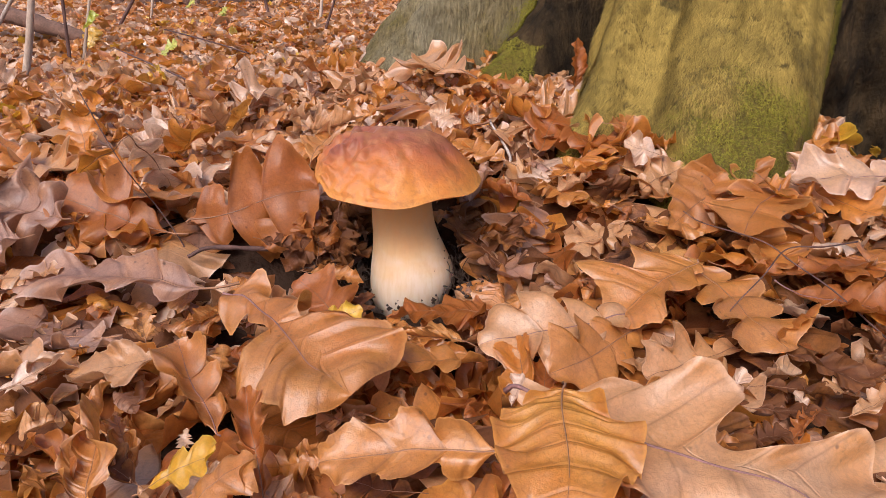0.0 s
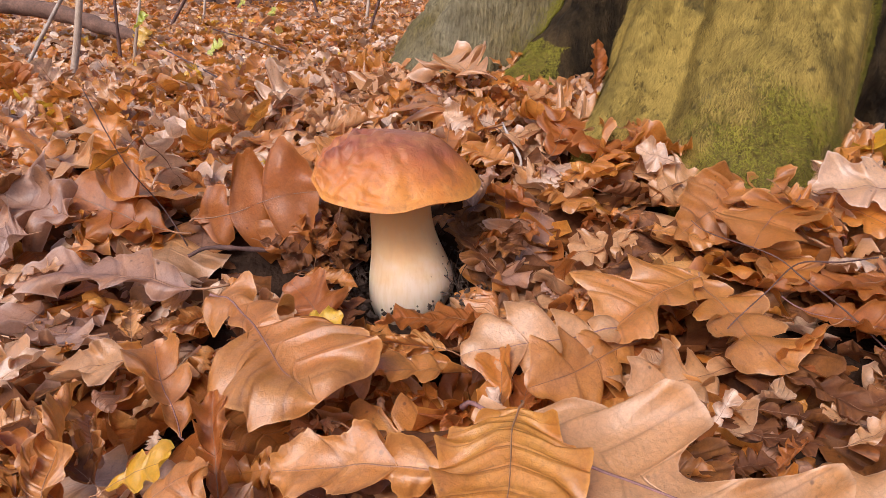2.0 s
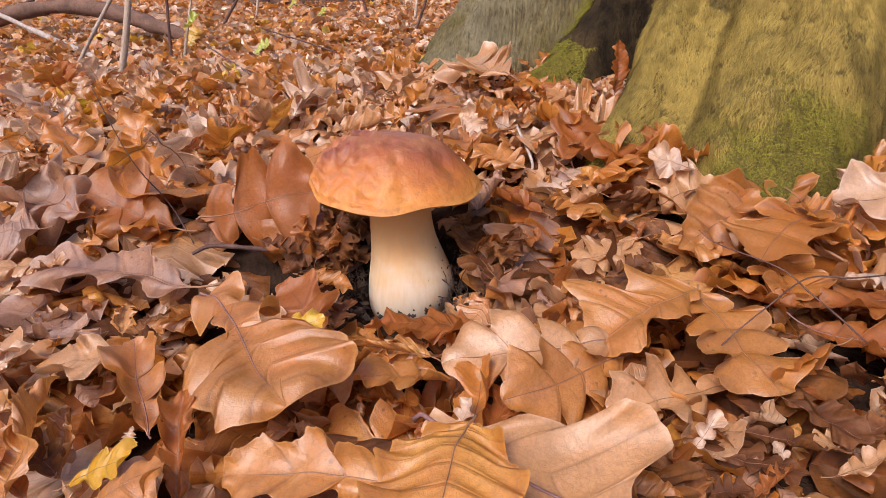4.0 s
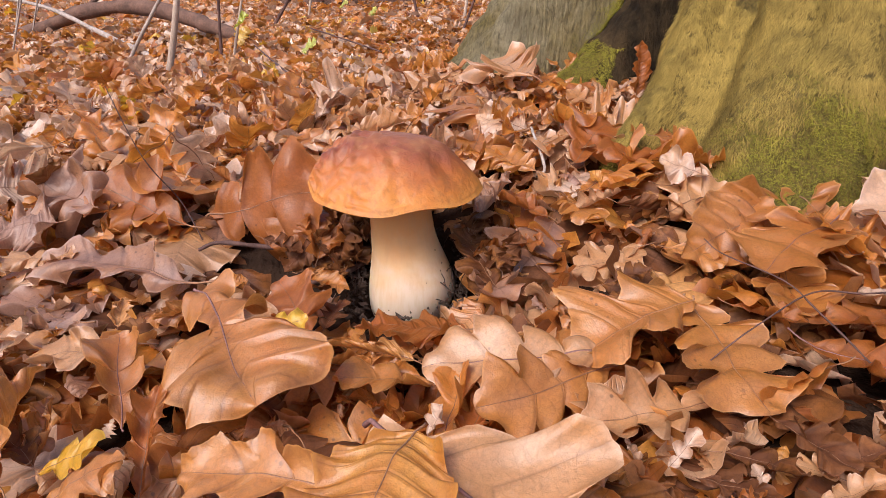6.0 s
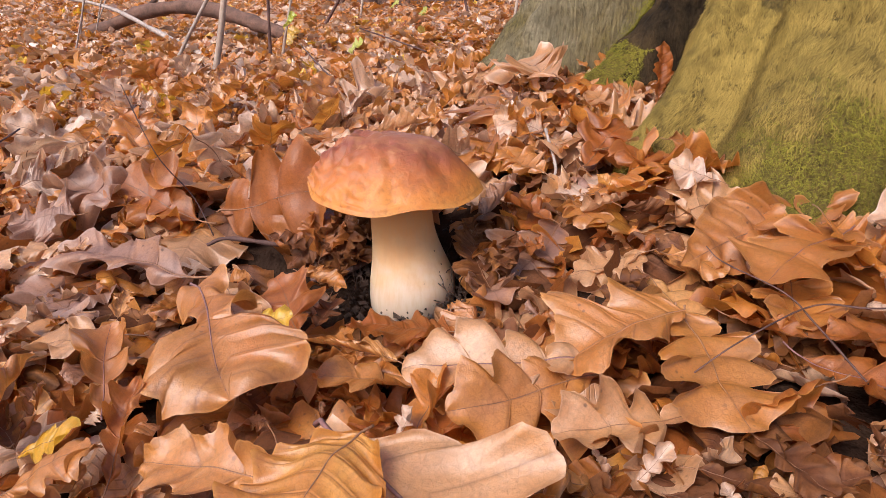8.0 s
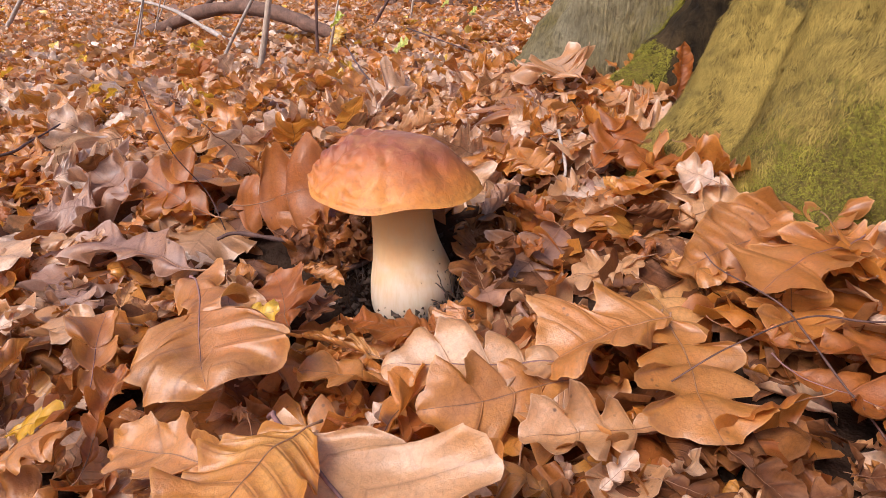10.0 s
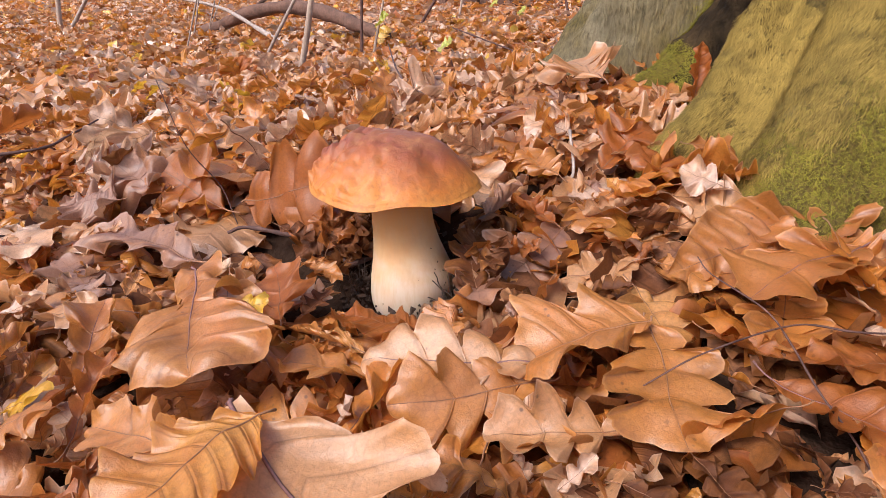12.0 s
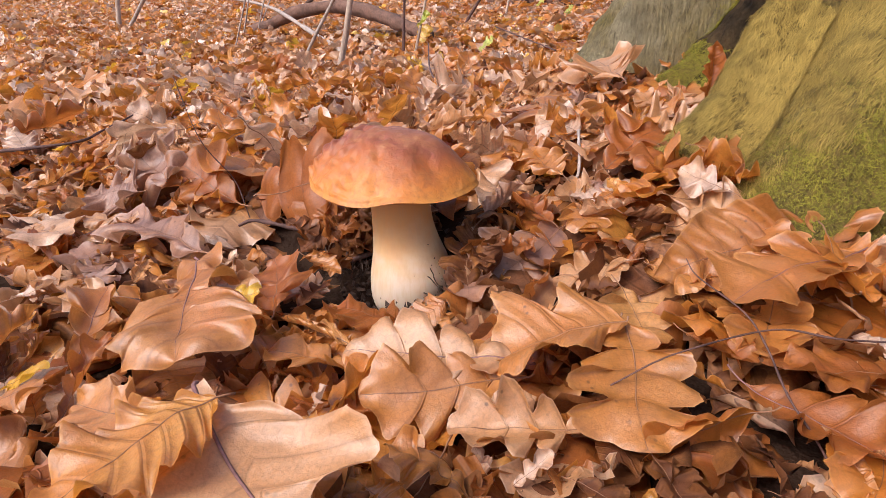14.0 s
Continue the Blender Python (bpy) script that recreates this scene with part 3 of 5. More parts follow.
def tree():
    root = tagged(new("tree"), "old mossy tree trunk with flared buttress roots", "tree")
    root.location = TREE
    steps = [-0.06, -0.03] + [0.005 * k for k in range(0, 60)] + list(np.geomspace(0.31, 5.0, 24))
    count = 720
    verts, faces, index = [], [], []
    for z in steps:
        for k in range(count):
            p = bole_point(360 * k / count, z)
            verts.append((p.x, p.y, z))
    for j in range(len(steps) - 1):
        for k in range(count):
            faces.append((j * count + k, j * count + (k + 1) % count, (j + 1) * count + (k + 1) % count, (j + 1) * count + k))
            a = 360 * k / count
            edge = 5 * noise.noise((steps[j] * 9, 0.3, 0))
            # 1: grey root; 2: recesses with the shade painted in; 0: mossy bark
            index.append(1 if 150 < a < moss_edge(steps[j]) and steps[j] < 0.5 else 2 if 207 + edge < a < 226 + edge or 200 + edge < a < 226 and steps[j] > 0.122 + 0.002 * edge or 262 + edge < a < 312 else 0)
    faces.append(tuple(range(len(verts) - count, len(verts))))
    index.append(0)
    under("trunk", mesh_from("trunk", verts, faces, [MOSSY, GREY_BARK, SHADED_BARK], index=index), root, "trunk with rough bark and flared roots")
    # moss: short hanging strands on the bark
    rng = random.Random(5)
    for label, mat, number in (("green moss tufts on the bark", MOSS_GREEN, 76000), ("straw-coloured hanging moss strands", MOSS_STRAW, 105000)):
        vs, fs = [], []
        made = tries = 0
        while made < number and tries < number * 5:
            tries += 1
            a, z = rng.uniform(-174, -94), rng.uniform(0.04, 0.23)
            p = bole_point(a, z)
            low = 1.2 * noise.noise((p.x * 8 + 4, p.y * 8, p.z * 8)) + 0.5 * noise.noise((p.x * 30, p.y * 30, p.z * 30)) + (0.112 - z) * 9.0 + (a + 112) * (0.012 if a < -112 else 0.035)
            if a < -138:
                low += 2.0
            if (mat is MOSS_GREEN) != (low + rng.gauss(0, 0.12) > 0.1) or noise.noise((p.x * 45, p.y * 45, p.z * 30 + 8)) < -0.6 or (-151 + 5 * noise.noise((z * 25, a * 0.1, 0)) < a < -135) or a + 360 < moss_edge(z) - 1 + rng.gauss(0, 1.6) or (-160 < a < -135 and z > 0.124 + 0.02 * noise.noise((a * 0.2, z * 30, 2))):
                continue
            made += 1
            e = 0.4
            side = (bole_point(a + e, z) - bole_point(a - e, z)).normalized()
            rise = (bole_point(a, z + 0.008) - bole_point(a, z - 0.008)).normalized()
            out = side.cross(rise)
            out = out if out.dot(Vector((p.x, p.y, 0))) > 0 else -out
            green = mat is MOSS_GREEN
            ln = rng.uniform(0.002, 0.0042) if green else rng.uniform(0.004, 0.010)
            swing = rng.gauss(0, 0.8 if green else 0.28) + 0.7 * noise.noise((p.x * 18, p.y * 18, p.z * 18 + 3))
            d = (-rise * math.cos(swing) + side * math.sin(swing)).normalized()
            w = d.cross(out).normalized() * (rng.uniform(0.00008, 0.00017) if green else rng.uniform(0.00009, 0.0002))
            lift = rng.uniform(0.2, 0.55) if green else rng.uniform(0.02, 0.15)
            q0, q1, q2 = p - out * 0.0008, p + d * ln * 0.5 + out * (ln * lift + 0.0006), p + d * ln + out * ln * lift * rng.uniform(0.5, 1.2)
            b = len(vs)
            vs += [q0 - w, q0 + w, q1 + w * 0.8, q1 - w * 0.8, q2]
            fs += [(b, b + 1, b + 2, b + 3), (b + 3, b + 2, b + 4)]
        tagged(under("moss", mesh_from("moss", vs, fs, [mat]), root, label), kind="stuff")


tree()


# ---- mushroom ----
def mushroom():
    root = tagged(new("mushroom"), "porcini mushroom with chestnut cap and pale stem among dead leaves", "mushroom")
    # cap
    rings, count = 76, 192
    rng = random.Random(19)
    pits = []
    while len(pits) < 46:
        px, py = rng.uniform(-0.043, 0.012), rng.uniform(-0.044, 0.03)
        if math.hypot(px, py) < 0.043 and px + 0.6 * py < 0.0:
            pits.append((px, py, rng.uniform(0.0022, 0.0042), rng.uniform(0.0008, 0.0018)))
    prof = []
    for i in range(rings + 1):
        s = i / rings
        if s < 0.80:
            q = s / 0.80
            prof.append((math.sin(q * math.pi / 2) ** 0.9, 1 - math.sin(q * math.pi / 2) ** 2.25))
        else:
            k = (s - 0.80) / 0.20
            prof.append((1 - 0.55 * k, -0.05 * math.sin(math.pi * min(1, k * 4)) if k < 0.25 else 0.10 * (k - 0.25)))
    def cap_point(rr, zz, a):
        d = math.degrees(a) % 360
        full = smooth_step(110, 165, d) - smooth_step(215, 250, d)
        if zz > 0:
            zz = (1 - full) * zz + full * (1 - (1 - zz) ** 1.5)
        edge = 0.0463 * (1 + 0.03 * math.sin(a * 2 + 0.5) + 0.022 * math.sin(a * 3 + 1.9) + 0.012 * math.sin(a * 7))
        r = rr * edge
        x, y = r * math.cos(a), r * math.sin(a)
        z = 0.0800 + (0.0298 if zz > 0 else 0.022) * zz
        # wavy rim: lifted at one side, drooping in front
        out = rr ** 3
        z += out * (0.0014 * math.sin(a * 2 + 2.2) + 0.0008 * math.sin(a * 5 + 0.4))
        z += out * 0.0058 * (smooth_step(140, 175, d) - smooth_step(213, 226, d)) - out * 0.0012 * math.cos(a)
        q = Vector((x * 60, y * 60, zz * 3))
        dent = (noise.noise(q * 0.7) * 0.0010 + noise.noise(q * 2.0) * 0.0003) * (1 if zz > 0 else 0.3)
        dent -= 0.0035 * math.exp(-((x - 0.027) ** 2 + (y + 0.012) ** 2) / 0.007 ** 2) if zz > 0.2 else 0
        dent += 0.0042 * abs(noise.noise((x * 150 + 2, y * 110, zz * 5))) * (1.0 - 0.85 * smooth_step(-0.022, 0.004, x)) * (1 if zz > 0.08 else 0)
        if zz > 0.12:
            for px, py, wide, deep in pits:
                d2 = ((x - px) ** 2 + (y - py) ** 2) / wide ** 2
                if d2 < 6:
                    dent -= deep * math.exp(-d2)
        return (x + x * dent * 8 + 0.001, y + y * dent * 8, z + dent * (1 if zz > 0 else 0.4))
    verts, faces = [], []
    for rr, zz in prof:
        for k in range(count):
            verts.append(cap_point(max(rr, 0.002), zz, 2 * math.pi * k / count))
    for i in range(rings):
        for k in range(count):
            faces.append((i * count + k, (i + 1) * count + k, (i + 1) * count + (k + 1) % count, i * count + (k + 1) % count))
    faces.append(tuple(range(count)))
    pore_start = int(rings * 0.825)
    cap_faces = [f for f in faces if min(f) < pore_start * count]
    pore_faces = [f for f in faces if min(f) >= pore_start * count]
    under("cap", mesh_from("cap", verts, cap_faces, [CAP]), root, "smooth dimpled chestnut cap")
    under("pores", mesh_from("pores", verts, pore_faces, [PORES]), root, "pale spongy underside")
    # stem
    verts, faces = [], []
    levels, sides = 30, 64
    for i in range(levels + 1):
        z = -0.016 + 0.098 * i / levels
        r = 0.0166 + 0.0078 * math.exp(-((z - 0.020) / 0.024) ** 2) - 0.006 * smooth_step(0.010, -0.016, z)
        cx = 0.0032 + 0.0065 * math.exp(-((z - 0.022) / 0.026) ** 2)
        for k in range(sides):
            a = 2 * math.pi * k / sides
            q = r * (1 + 0.03 * noise.noise((math.cos(a) * 1.5, math.sin(a) * 1.5, z * 40)))
            verts.append((cx + q * math.cos(a) * 1.03, q * math.sin(a), z))
    for i in range(levels):
        for k in range(sides):
            faces.append((i * sides + k, i * sides + (k + 1) % sides, (i + 1) * sides + (k + 1) % sides, (i + 1) * sides + k))
    under("stem", mesh_from("stem", verts, faces, [STEM]), root, "cream white stem, swollen at the foot")
    rng = random.Random(4)
    vs, fs = [], []
    for i in range(46):
        a, z = rng.gauss(-0.1, 0.35), abs(rng.gauss(0, 0.016)) + 0.006
        if i > 41:
            a = rng.uniform(-3.0, -0.2)
        r = 0.0166 + 0.0078 * math.exp(-((z - 0.020) / 0.024) ** 2)
        c = Vector((0.0032 + 0.0065 * math.exp(-((z - 0.022) / 0.026) ** 2) + r * 1.035 * math.cos(a), r * 1.01 * math.sin(a), z))
        s = rng.uniform(0.00015, 0.0005)
        b = len(vs)
        for d in ((1, 0, 0), (-1, 0, 0), (0, 1, 0), (0, -1, 0), (0, 0, 1.6), (0, 0, -1.6)):
            vs.append(c + Vector(d) * s * rng.uniform(0.5, 1.4))
        for q in ((0, 2, 4), (2, 1, 4), (1, 3, 4), (3, 0, 4), (2, 0, 5), (1, 2, 5), (3, 1, 5), (0, 3, 5)):
            fs.append(tuple(b + j for j in q))
    tagged(under("dirt", mesh_from("dirt", vs, fs, [SOIL], smooth=False), root, "dark specks of soil on the stem"), kind="stuff")
    return root


mushroom()


# ---- twigs, saplings and moss: how they are made ----
def curve_through(points, steps=6):
    """A smooth line through the points."""
    p = [Vector(q) for q in points]
    p = [p[0] * 2 - p[1], *p, p[-1] * 2 - p[-2]]
    line = []
    for i in range(1, len(p) - 2):
        for k in range(steps):
            t = k / steps
            a, b, c, d = p[i - 1], p[i], p[i + 1], p[i + 2]
            line.append(0.5 * (2 * b + (c - a) * t + (2 * a - 5 * b + 4 * c - d) * t * t + (3 * b - a - 3 * c + d) * t ** 3))
    line.append(p[-2])
    return line


def bar(name, points, r0, r1, mat, label, category, rough):
    line = curve_through(points)
    count = len(line)
    base = line[0]
    radii = []
    for i in range(count):
        k = i / (count - 1)
        radii.append((r0 + (r1 - r0) * k) * (1 + rough * noise.noise(line[i] * 9 / max(r0 * 60, 0.05)) + (0.25 * rough if i % 5 == 2 else 0)))
        line[i] = line[i] + Vector((noise.noise(line[i] * 31), noise.noise(line[i] * 37 + Vector((5, 0, 0))), 0)) * r0 * rough * 1.5
    ob = new(name, mesh_from(name, *tube([q - base for q in line], radii, 10), [mat]))
    ob.location = base
    return tagged(ob, label, category)


def twig(points, r0, r1, mat, label):
    return bar("branch" if r0 > 0.009 else "twig", points, r0, r1, mat, label, "branch" if r0 > 0.009 else "twig", 0.45)


def sapling(points, r0, r1, mat, label):
    return bar("sapling", points, r0, r1, mat, label, "sapling", 0.25)


def humus():
    """Black crumbs and root threads in the hollow round the stem."""
    rng = random.Random(77)
    vs, fs = [], []
    for i in range(420):
        a = rng.gauss(-0.1, 0.9) if rng.random() < 0.75 else rng.gauss(3.1, 0.5)
        r = rng.uniform(0.026, 0.062 if abs(a) < 1.6 else 0.045)
        x, y = 0.008 + r * math.cos(a), r * math.sin(a) * 0.9
        s = rng.uniform(0.0006, 0.0022)
        c = Vector((x, y, float(lie(x, y)) - 0.018 + rng.uniform(0, 0.012)))
        b = len(vs)
        for d in ((1, 0, 0), (-1, 0, 0), (0, 1, 0), (0, -1, 0), (0, 0, 1), (0, 0, -1)):
            vs.append(c + Vector(d) * s * rng.uniform(0.5, 1.5) + Vector((rng.gauss(0, 0.3), rng.gauss(0, 0.3), rng.gauss(0, 0.3))) * s)
        for q in ((0, 2, 4), (2, 1, 4), (1, 3, 4), (3, 0, 4), (2, 0, 5), (1, 2, 5), (3, 1, 5), (0, 3, 5)):
            fs.append(tuple(b + j for j in q))
    for i in range(70):
        a = rng.gauss(-0.1, 0.7) if rng.random() < 0.7 else rng.gauss(3.1, 0.4)
        r = rng.uniform(0.03, 0.055)
        if -2.6 < a < -0.45:
            continue
        p = Vector((0.008 + r * math.cos(a), r * math.sin(a), float(lie(0.03, 0)) - 0.012))
        q = p + Vector((rng.gauss(0, 0.008), rng.gauss(0, 0.008), rng.uniform(0.004, 0.02)))
        v, f = tube(wander(p, q, 3, 0.12, rng, 7), [0.0003] * 7, 4)
        b = len(vs)
        vs += v
        fs += [tuple(b + j for j in g) for g in f]
    tagged(new("humus", mesh_from("humus", vs, fs, [CRUMB], smooth=False)), "black humus crumbs and root threads round the stem", "soil", kind="stuff")


humus()


# ---- twigs, saplings, moss ----
twig([(-0.125, 0.010, 0.028), (-0.131, 0.012, 0.041), (-0.143, 0.016, 0.059), (-0.152, -0.000, 0.089), (-0.169, 0.001, 0.130)], 0.0004, 0.0003, TWIG, "thin dark twig standing up out of the leaves")
twig([(0.165, -0.012, 0.066), (0.172, -0.023, 0.063), (0.194, -0.049, 0.062), (0.204, -0.063, 0.056), (0.213, -0.086, 0.051), (0.226, -0.098, 0.040), (0.232, -0.112, 0.034)], 0.0003, 0.0005, TWIG, "thin dark twig lying across the oak leaves")
twig([(0.253, -0.040, 0.058), (0.227, -0.052, 0.060), (0.205, -0.055, 0.060), (0.175, -0.089, 0.060), (0.158, -0.100, 0.050), (0.150, -0.108, 0.046)], 0.0004, 0.0003, TWIG, "thin forked twig lying over the leaves")
twig([(0.075, 0.100, 0.062), (0.080, 0.098, 0.069), (0.068, 0.133, 0.088)], 0.0013, 0.0010, PALE_TWIG, "short pale stick poking out of the leaves")
twig([(-0.120, -0.008, 0.036), (-0.107, -0.004, 0.040), (-0.075, 0.004, 0.036), (-0.054, 0.010, 0.034), (-0.018, 0.018, 0.034)], 0.0012, 0.0018, TWIG, "dark twig under the leaves beside the mushroom")
twig([(-0.050, -0.012, 0.022), (-0.030, 0.000, 0.026), (-0.012, 0.030, 0.030)], 0.0016, 0.0016, TWIG, "dark twig beside the mushroom stem")
twig([(-0.045, 0.014, 0.036), (-0.035, -0.004, 0.028)], 0.0014, 0.0010, TWIG, "short dark twig beside the mushroom stem")
twig([(-0.441, 0.027, 0.046), (-0.407, 0.038, 0.050), (-0.383, 0.067, 0.052), (-0.394, 0.099, 0.054), (-0.415, 0.153, 0.058)], 0.0016, 0.0008, TWIG, "crooked brown twig lying on the leaves")
twig([(-0.676, 1.267, 0.021), (-0.346, 0.672, 0.046), (-0.265, 0.553, 0.040)], 0.0013, 0.0016, TWIG, "thin dark twig sticking out of the leaves")
twig([(-0.800, 1.988, 0.007), (-0.565, 1.686, -0.003), (-0.446, 1.612, -0.025)], 0.0020, 0.0025, TWIG, "long dark twig on the forest floor")
twig([(-1.090, 1.470, -0.040), (-1.381, 1.700, -0.009), (-1.924, 2.100, 0.058), (-2.384, 2.300, 0.095)], 0.0100, 0.0060, PALE_TWIG, "long grey fallen stick leaning on the leaves")
twig([(-0.933, 1.750, -0.006), (-1.008, 1.780, 0.005), (-1.110, 1.820, 0.029), (-1.270, 1.880, 0.060), (-1.473, 1.950, 0.073), (-1.682, 2.000, 0.049), (-1.829, 2.050, 0.011), (-2.074, 2.100, -0.058)], 0.0210, 0.0280, LOG, "thick arched dead branch lying on the leaves")
twig([(-1.746, 2.000, 0.036), (-1.704, 2.050, 0.062), (-1.654, 2.100, 0.119)], 0.0110, 0.0080, LOG, "grey dead side branch on the leaves")
twig([(-2.269, 5.088, -0.030), (-1.782, 5.089, -0.030), (-1.190, 5.345, -0.030)], 0.1600, 0.1500, LOG, "dark fallen log far off on the forest floor")
sapling([(-0.673, 0.860, -0.030), (-0.627, 0.860, 0.142), (-0.394, 0.860, 1.012)], 0.0082, 0.0045, SAPLING, "slim grey-barked sapling among the dead leaves")
sapling([(-0.884, 1.480, -0.081), (-0.870, 1.480, 0.118), (-0.805, 1.480, 1.016)], 0.0052, 0.0029, TWIG, "thin brown sapling among the dead leaves")
sapling([(-0.875, 1.520, -0.088), (-0.821, 1.520, 0.117), (-0.589, 1.520, 0.987)], 0.0050, 0.0028, SAPLING, "thin pale sapling with a yellow leaf")
sapling([(-1.137, 2.300, -0.102), (-1.003, 2.300, 0.088), (-0.486, 2.300, 0.825)], 0.0075, 0.0041, TWIG, "crooked dark sapling among the dead leaves")
sapling([(-1.326, 3.300, -0.123), (-1.291, 3.300, 0.050), (-1.111, 3.300, 0.932)], 0.0085, 0.0047, SAPLING, "thin pale sapling far off among the leaves")
sapling([(-0.763, 0.800, -0.041), (-0.624, 0.800, 0.144), (-0.086, 0.800, 0.866)], 0.0042, 0.0023, PALE_TWIG, "slender leaning pale shoot")
sapling([(-3.087, 2.200, -0.137), (-3.042, 2.200, 0.084), (-2.863, 2.200, 0.967)], 0.0160, 0.0088, SAPLING, "pale young trunk among the leaves")
sapling([(-3.063, 2.200, -0.124), (-2.845, 2.200, 0.085), (-2.196, 2.200, 0.708)], 0.0130, 0.0072, PALE_TWIG, "leaning brown young trunk among the leaves")
sapling([(-1.586, 1.500, -0.065), (-1.505, 1.500, 0.112), (-1.129, 1.500, 0.930)], 0.0035, 0.0019, PALE_TWIG, "thin dry stem among the leaves")
sapling([(-1.939, 2.000, -0.071), (-1.867, 2.000, 0.091), (-1.501, 2.000, 0.914)], 0.0035, 0.0019, PALE_TWIG, "thin dry stem among the leaves")
sapling([(-0.450, 3.200, -0.109), (-0.430, 3.200, 0.065), (-0.329, 3.200, 0.959)], 0.0100, 0.0055, SAPLING, "pale sapling far off among the leaves")
sapling([(-0.351, 2.400, -0.095), (-0.282, 2.400, 0.093), (0.026, 2.400, 0.939)], 0.0060, 0.0033, TWIG, "dark crooked shoot among the leaves")
sapling([(-0.064, 2.600, -0.048), (0.000, 2.600, 0.092), (0.377, 2.600, 0.909)], 0.0060, 0.0033, TWIG, "thin brown shoot beside the roots")
sapling([(-0.757, 3.600, -0.081), (-0.792, 3.600, 0.046), (-1.027, 3.600, 0.914)], 0.0100, 0.0055, TWIG, "dark shoot far off among the leaves")
sapling([(-1.945, 1.900, -0.133), (-1.860, 1.900, 0.098), (-1.552, 1.900, 0.944)], 0.0040, 0.0022, PALE_TWIG, "thin dry stem among the leaves")
sapling([(-2.222, 2.300, -0.107), (-2.098, 2.300, 0.082), (-1.605, 2.300, 0.835)], 0.0040, 0.0022, PALE_TWIG, "thin dry stem among the leaves")

# ---- the leaves that lie on top ----
leaf("oak", (0.043, -0.194, 0.07), (0.148, -0.242, 0.044), 1.0, edge=(0.125, -0.19, 0.057), mat=PALE, rib=STALK_PURPLE, stalk=0.04, curl=0.12, bend=-0.15, wave=0.026, outline=(((0, 0.03), (0.12, 0.06), (0.22, 0.16), (0.33, 0.23), (0.41, 0.28), (0.5, 0.28), (0.54, 0.21), (0.49, 0.12), (0.55, 0.08), (0.64, 0.1), (0.74, 0.19), (0.83, 0.26), (0.9, 0.25), (0.92, 0.16), (0.95, 0.1), (1, 0)), ((0, 0.03), (0.12, 0.07), (0.22, 0.14), (0.32, 0.22), (0.4, 0.24), (0.45, 0.15), (0.5, 0.12), (0.6, 0.16), (0.7, 0.26), (0.78, 0.24), (0.84, 0.17), (0.92, 0.12), (1, 0))), seed=3, note="large")
leaf("beech", (0.0555, -0.196, 0.071), (0.044, -0.252, 0.065), 1.04, edge=(0.0318, -0.1934, 0.068), mat=ORANGE, curl=-0.25, bend=-0.2, wave=0.03, stalk=0.1, seed=10, note="broad ribbed")
leaf("oak", (0.036, -0.204, 0.054), (-0.021, -0.196, 0.044), 0.62, edge=(0.024, -0.19, 0.056), mat=TAN, lobes=3, depth=0.3, curl=0.2, bend=-0.2, seed=17)
leaf("oak", (-0.076, -0.0828, 0.048), (-0.014, -0.156, 0.042), 0.85, roll=4, mat=TAN, rib=STALK_PURPLE, stalk=0.04, curl=-0.25, bend=-0.45, wave=0.034, outline=(((0, 0.03), (0.06, 0.14), (0.13, 0.16), (0.2, 0.1), (0.26, 0.13), (0.33, 0.27), (0.39, 0.2), (0.45, 0.11), (0.54, 0.2), (0.63, 0.37), (0.7, 0.45), (0.76, 0.4), (0.82, 0.47), (0.88, 0.39), (0.93, 0.38), (0.97, 0.22), (1, 0)), ((0, 0.03), (0.08, 0.13), (0.16, 0.15), (0.23, 0.06), (0.32, 0.1), (0.42, 0.06), (0.52, 0.1), (0.62, 0.36), (0.7, 0.38), (0.75, 0.28), (0.82, 0.36), (0.88, 0.29), (0.94, 0.29), (0.98, 0.15), (1, 0))), seed=24, note="broad scooped")
leaf("oak", (-0.061, -0.17, 0.036), (-0.0848, -0.1313, 0.052), 0.8, mat=TAN, rib=STALK_PURPLE, roll=8, lobes=3, depth=0.6, curl=0.9, bend=-0.3, stalk=0.05, seed=31, note="narrow")
leaf("oak", (-0.0404, -0.1939, 0.028), (-0.053, -0.1559, 0.046), 0.55, mat=RUSSET, roll=-12, lobes=4, depth=0.3, curl=1.1, bend=-0.3, seed=38, note="narrow curled")
leaf("beech", (-0.092, -0.204, 0.034), (-0.107, -0.151, 0.047), 0.62, mat=TAN, roll=-25, curl=2.3, bend=-0.2, stalk=0.25, seed=45, note="half-rolled")
leaf("oak", (-0.0883, -0.1988, 0.03), (-0.121, -0.1778, 0.042), 0.7, mat=RUSSET, roll=20, curl=1.4, bend=0.2, lobes=4, depth=0.3, seed=52, note="folded")
leaf("beech", (-0.0761, -0.0811, 0.036), (-0.114, -0.077, 0.028), 0.85, mat=TAN, roll=15, pleat=1.8, curl=-0.7, bend=-0.3, wave=0.03, seed=59, note="pleated")
leaf("oak", (-0.0864, -0.1255, 0.043), (-0.1306, -0.1322, 0.036), 0.85, mat=PALE, roll=-6, lobes=3, depth=0.22, curl=0.3, bend=-0.3, stalk=0.3, seed=66, note="flat")
leaf("oak", (-0.1571, -0.142, 0.033), (-0.1309, -0.1295, 0.045), 0.6, mat=WHITISH, roll=14, lobes=3, depth=0.3, curl=0.8, bend=0.4, seed=73, note="bleached curled")
leaf("oak", (-0.1304, -0.101, 0.036), (-0.1886, -0.0784, 0.034), 0.8, mat=GREYISH, roll=-8, lobes=4, depth=0.4, curl=0.3, seed=80)
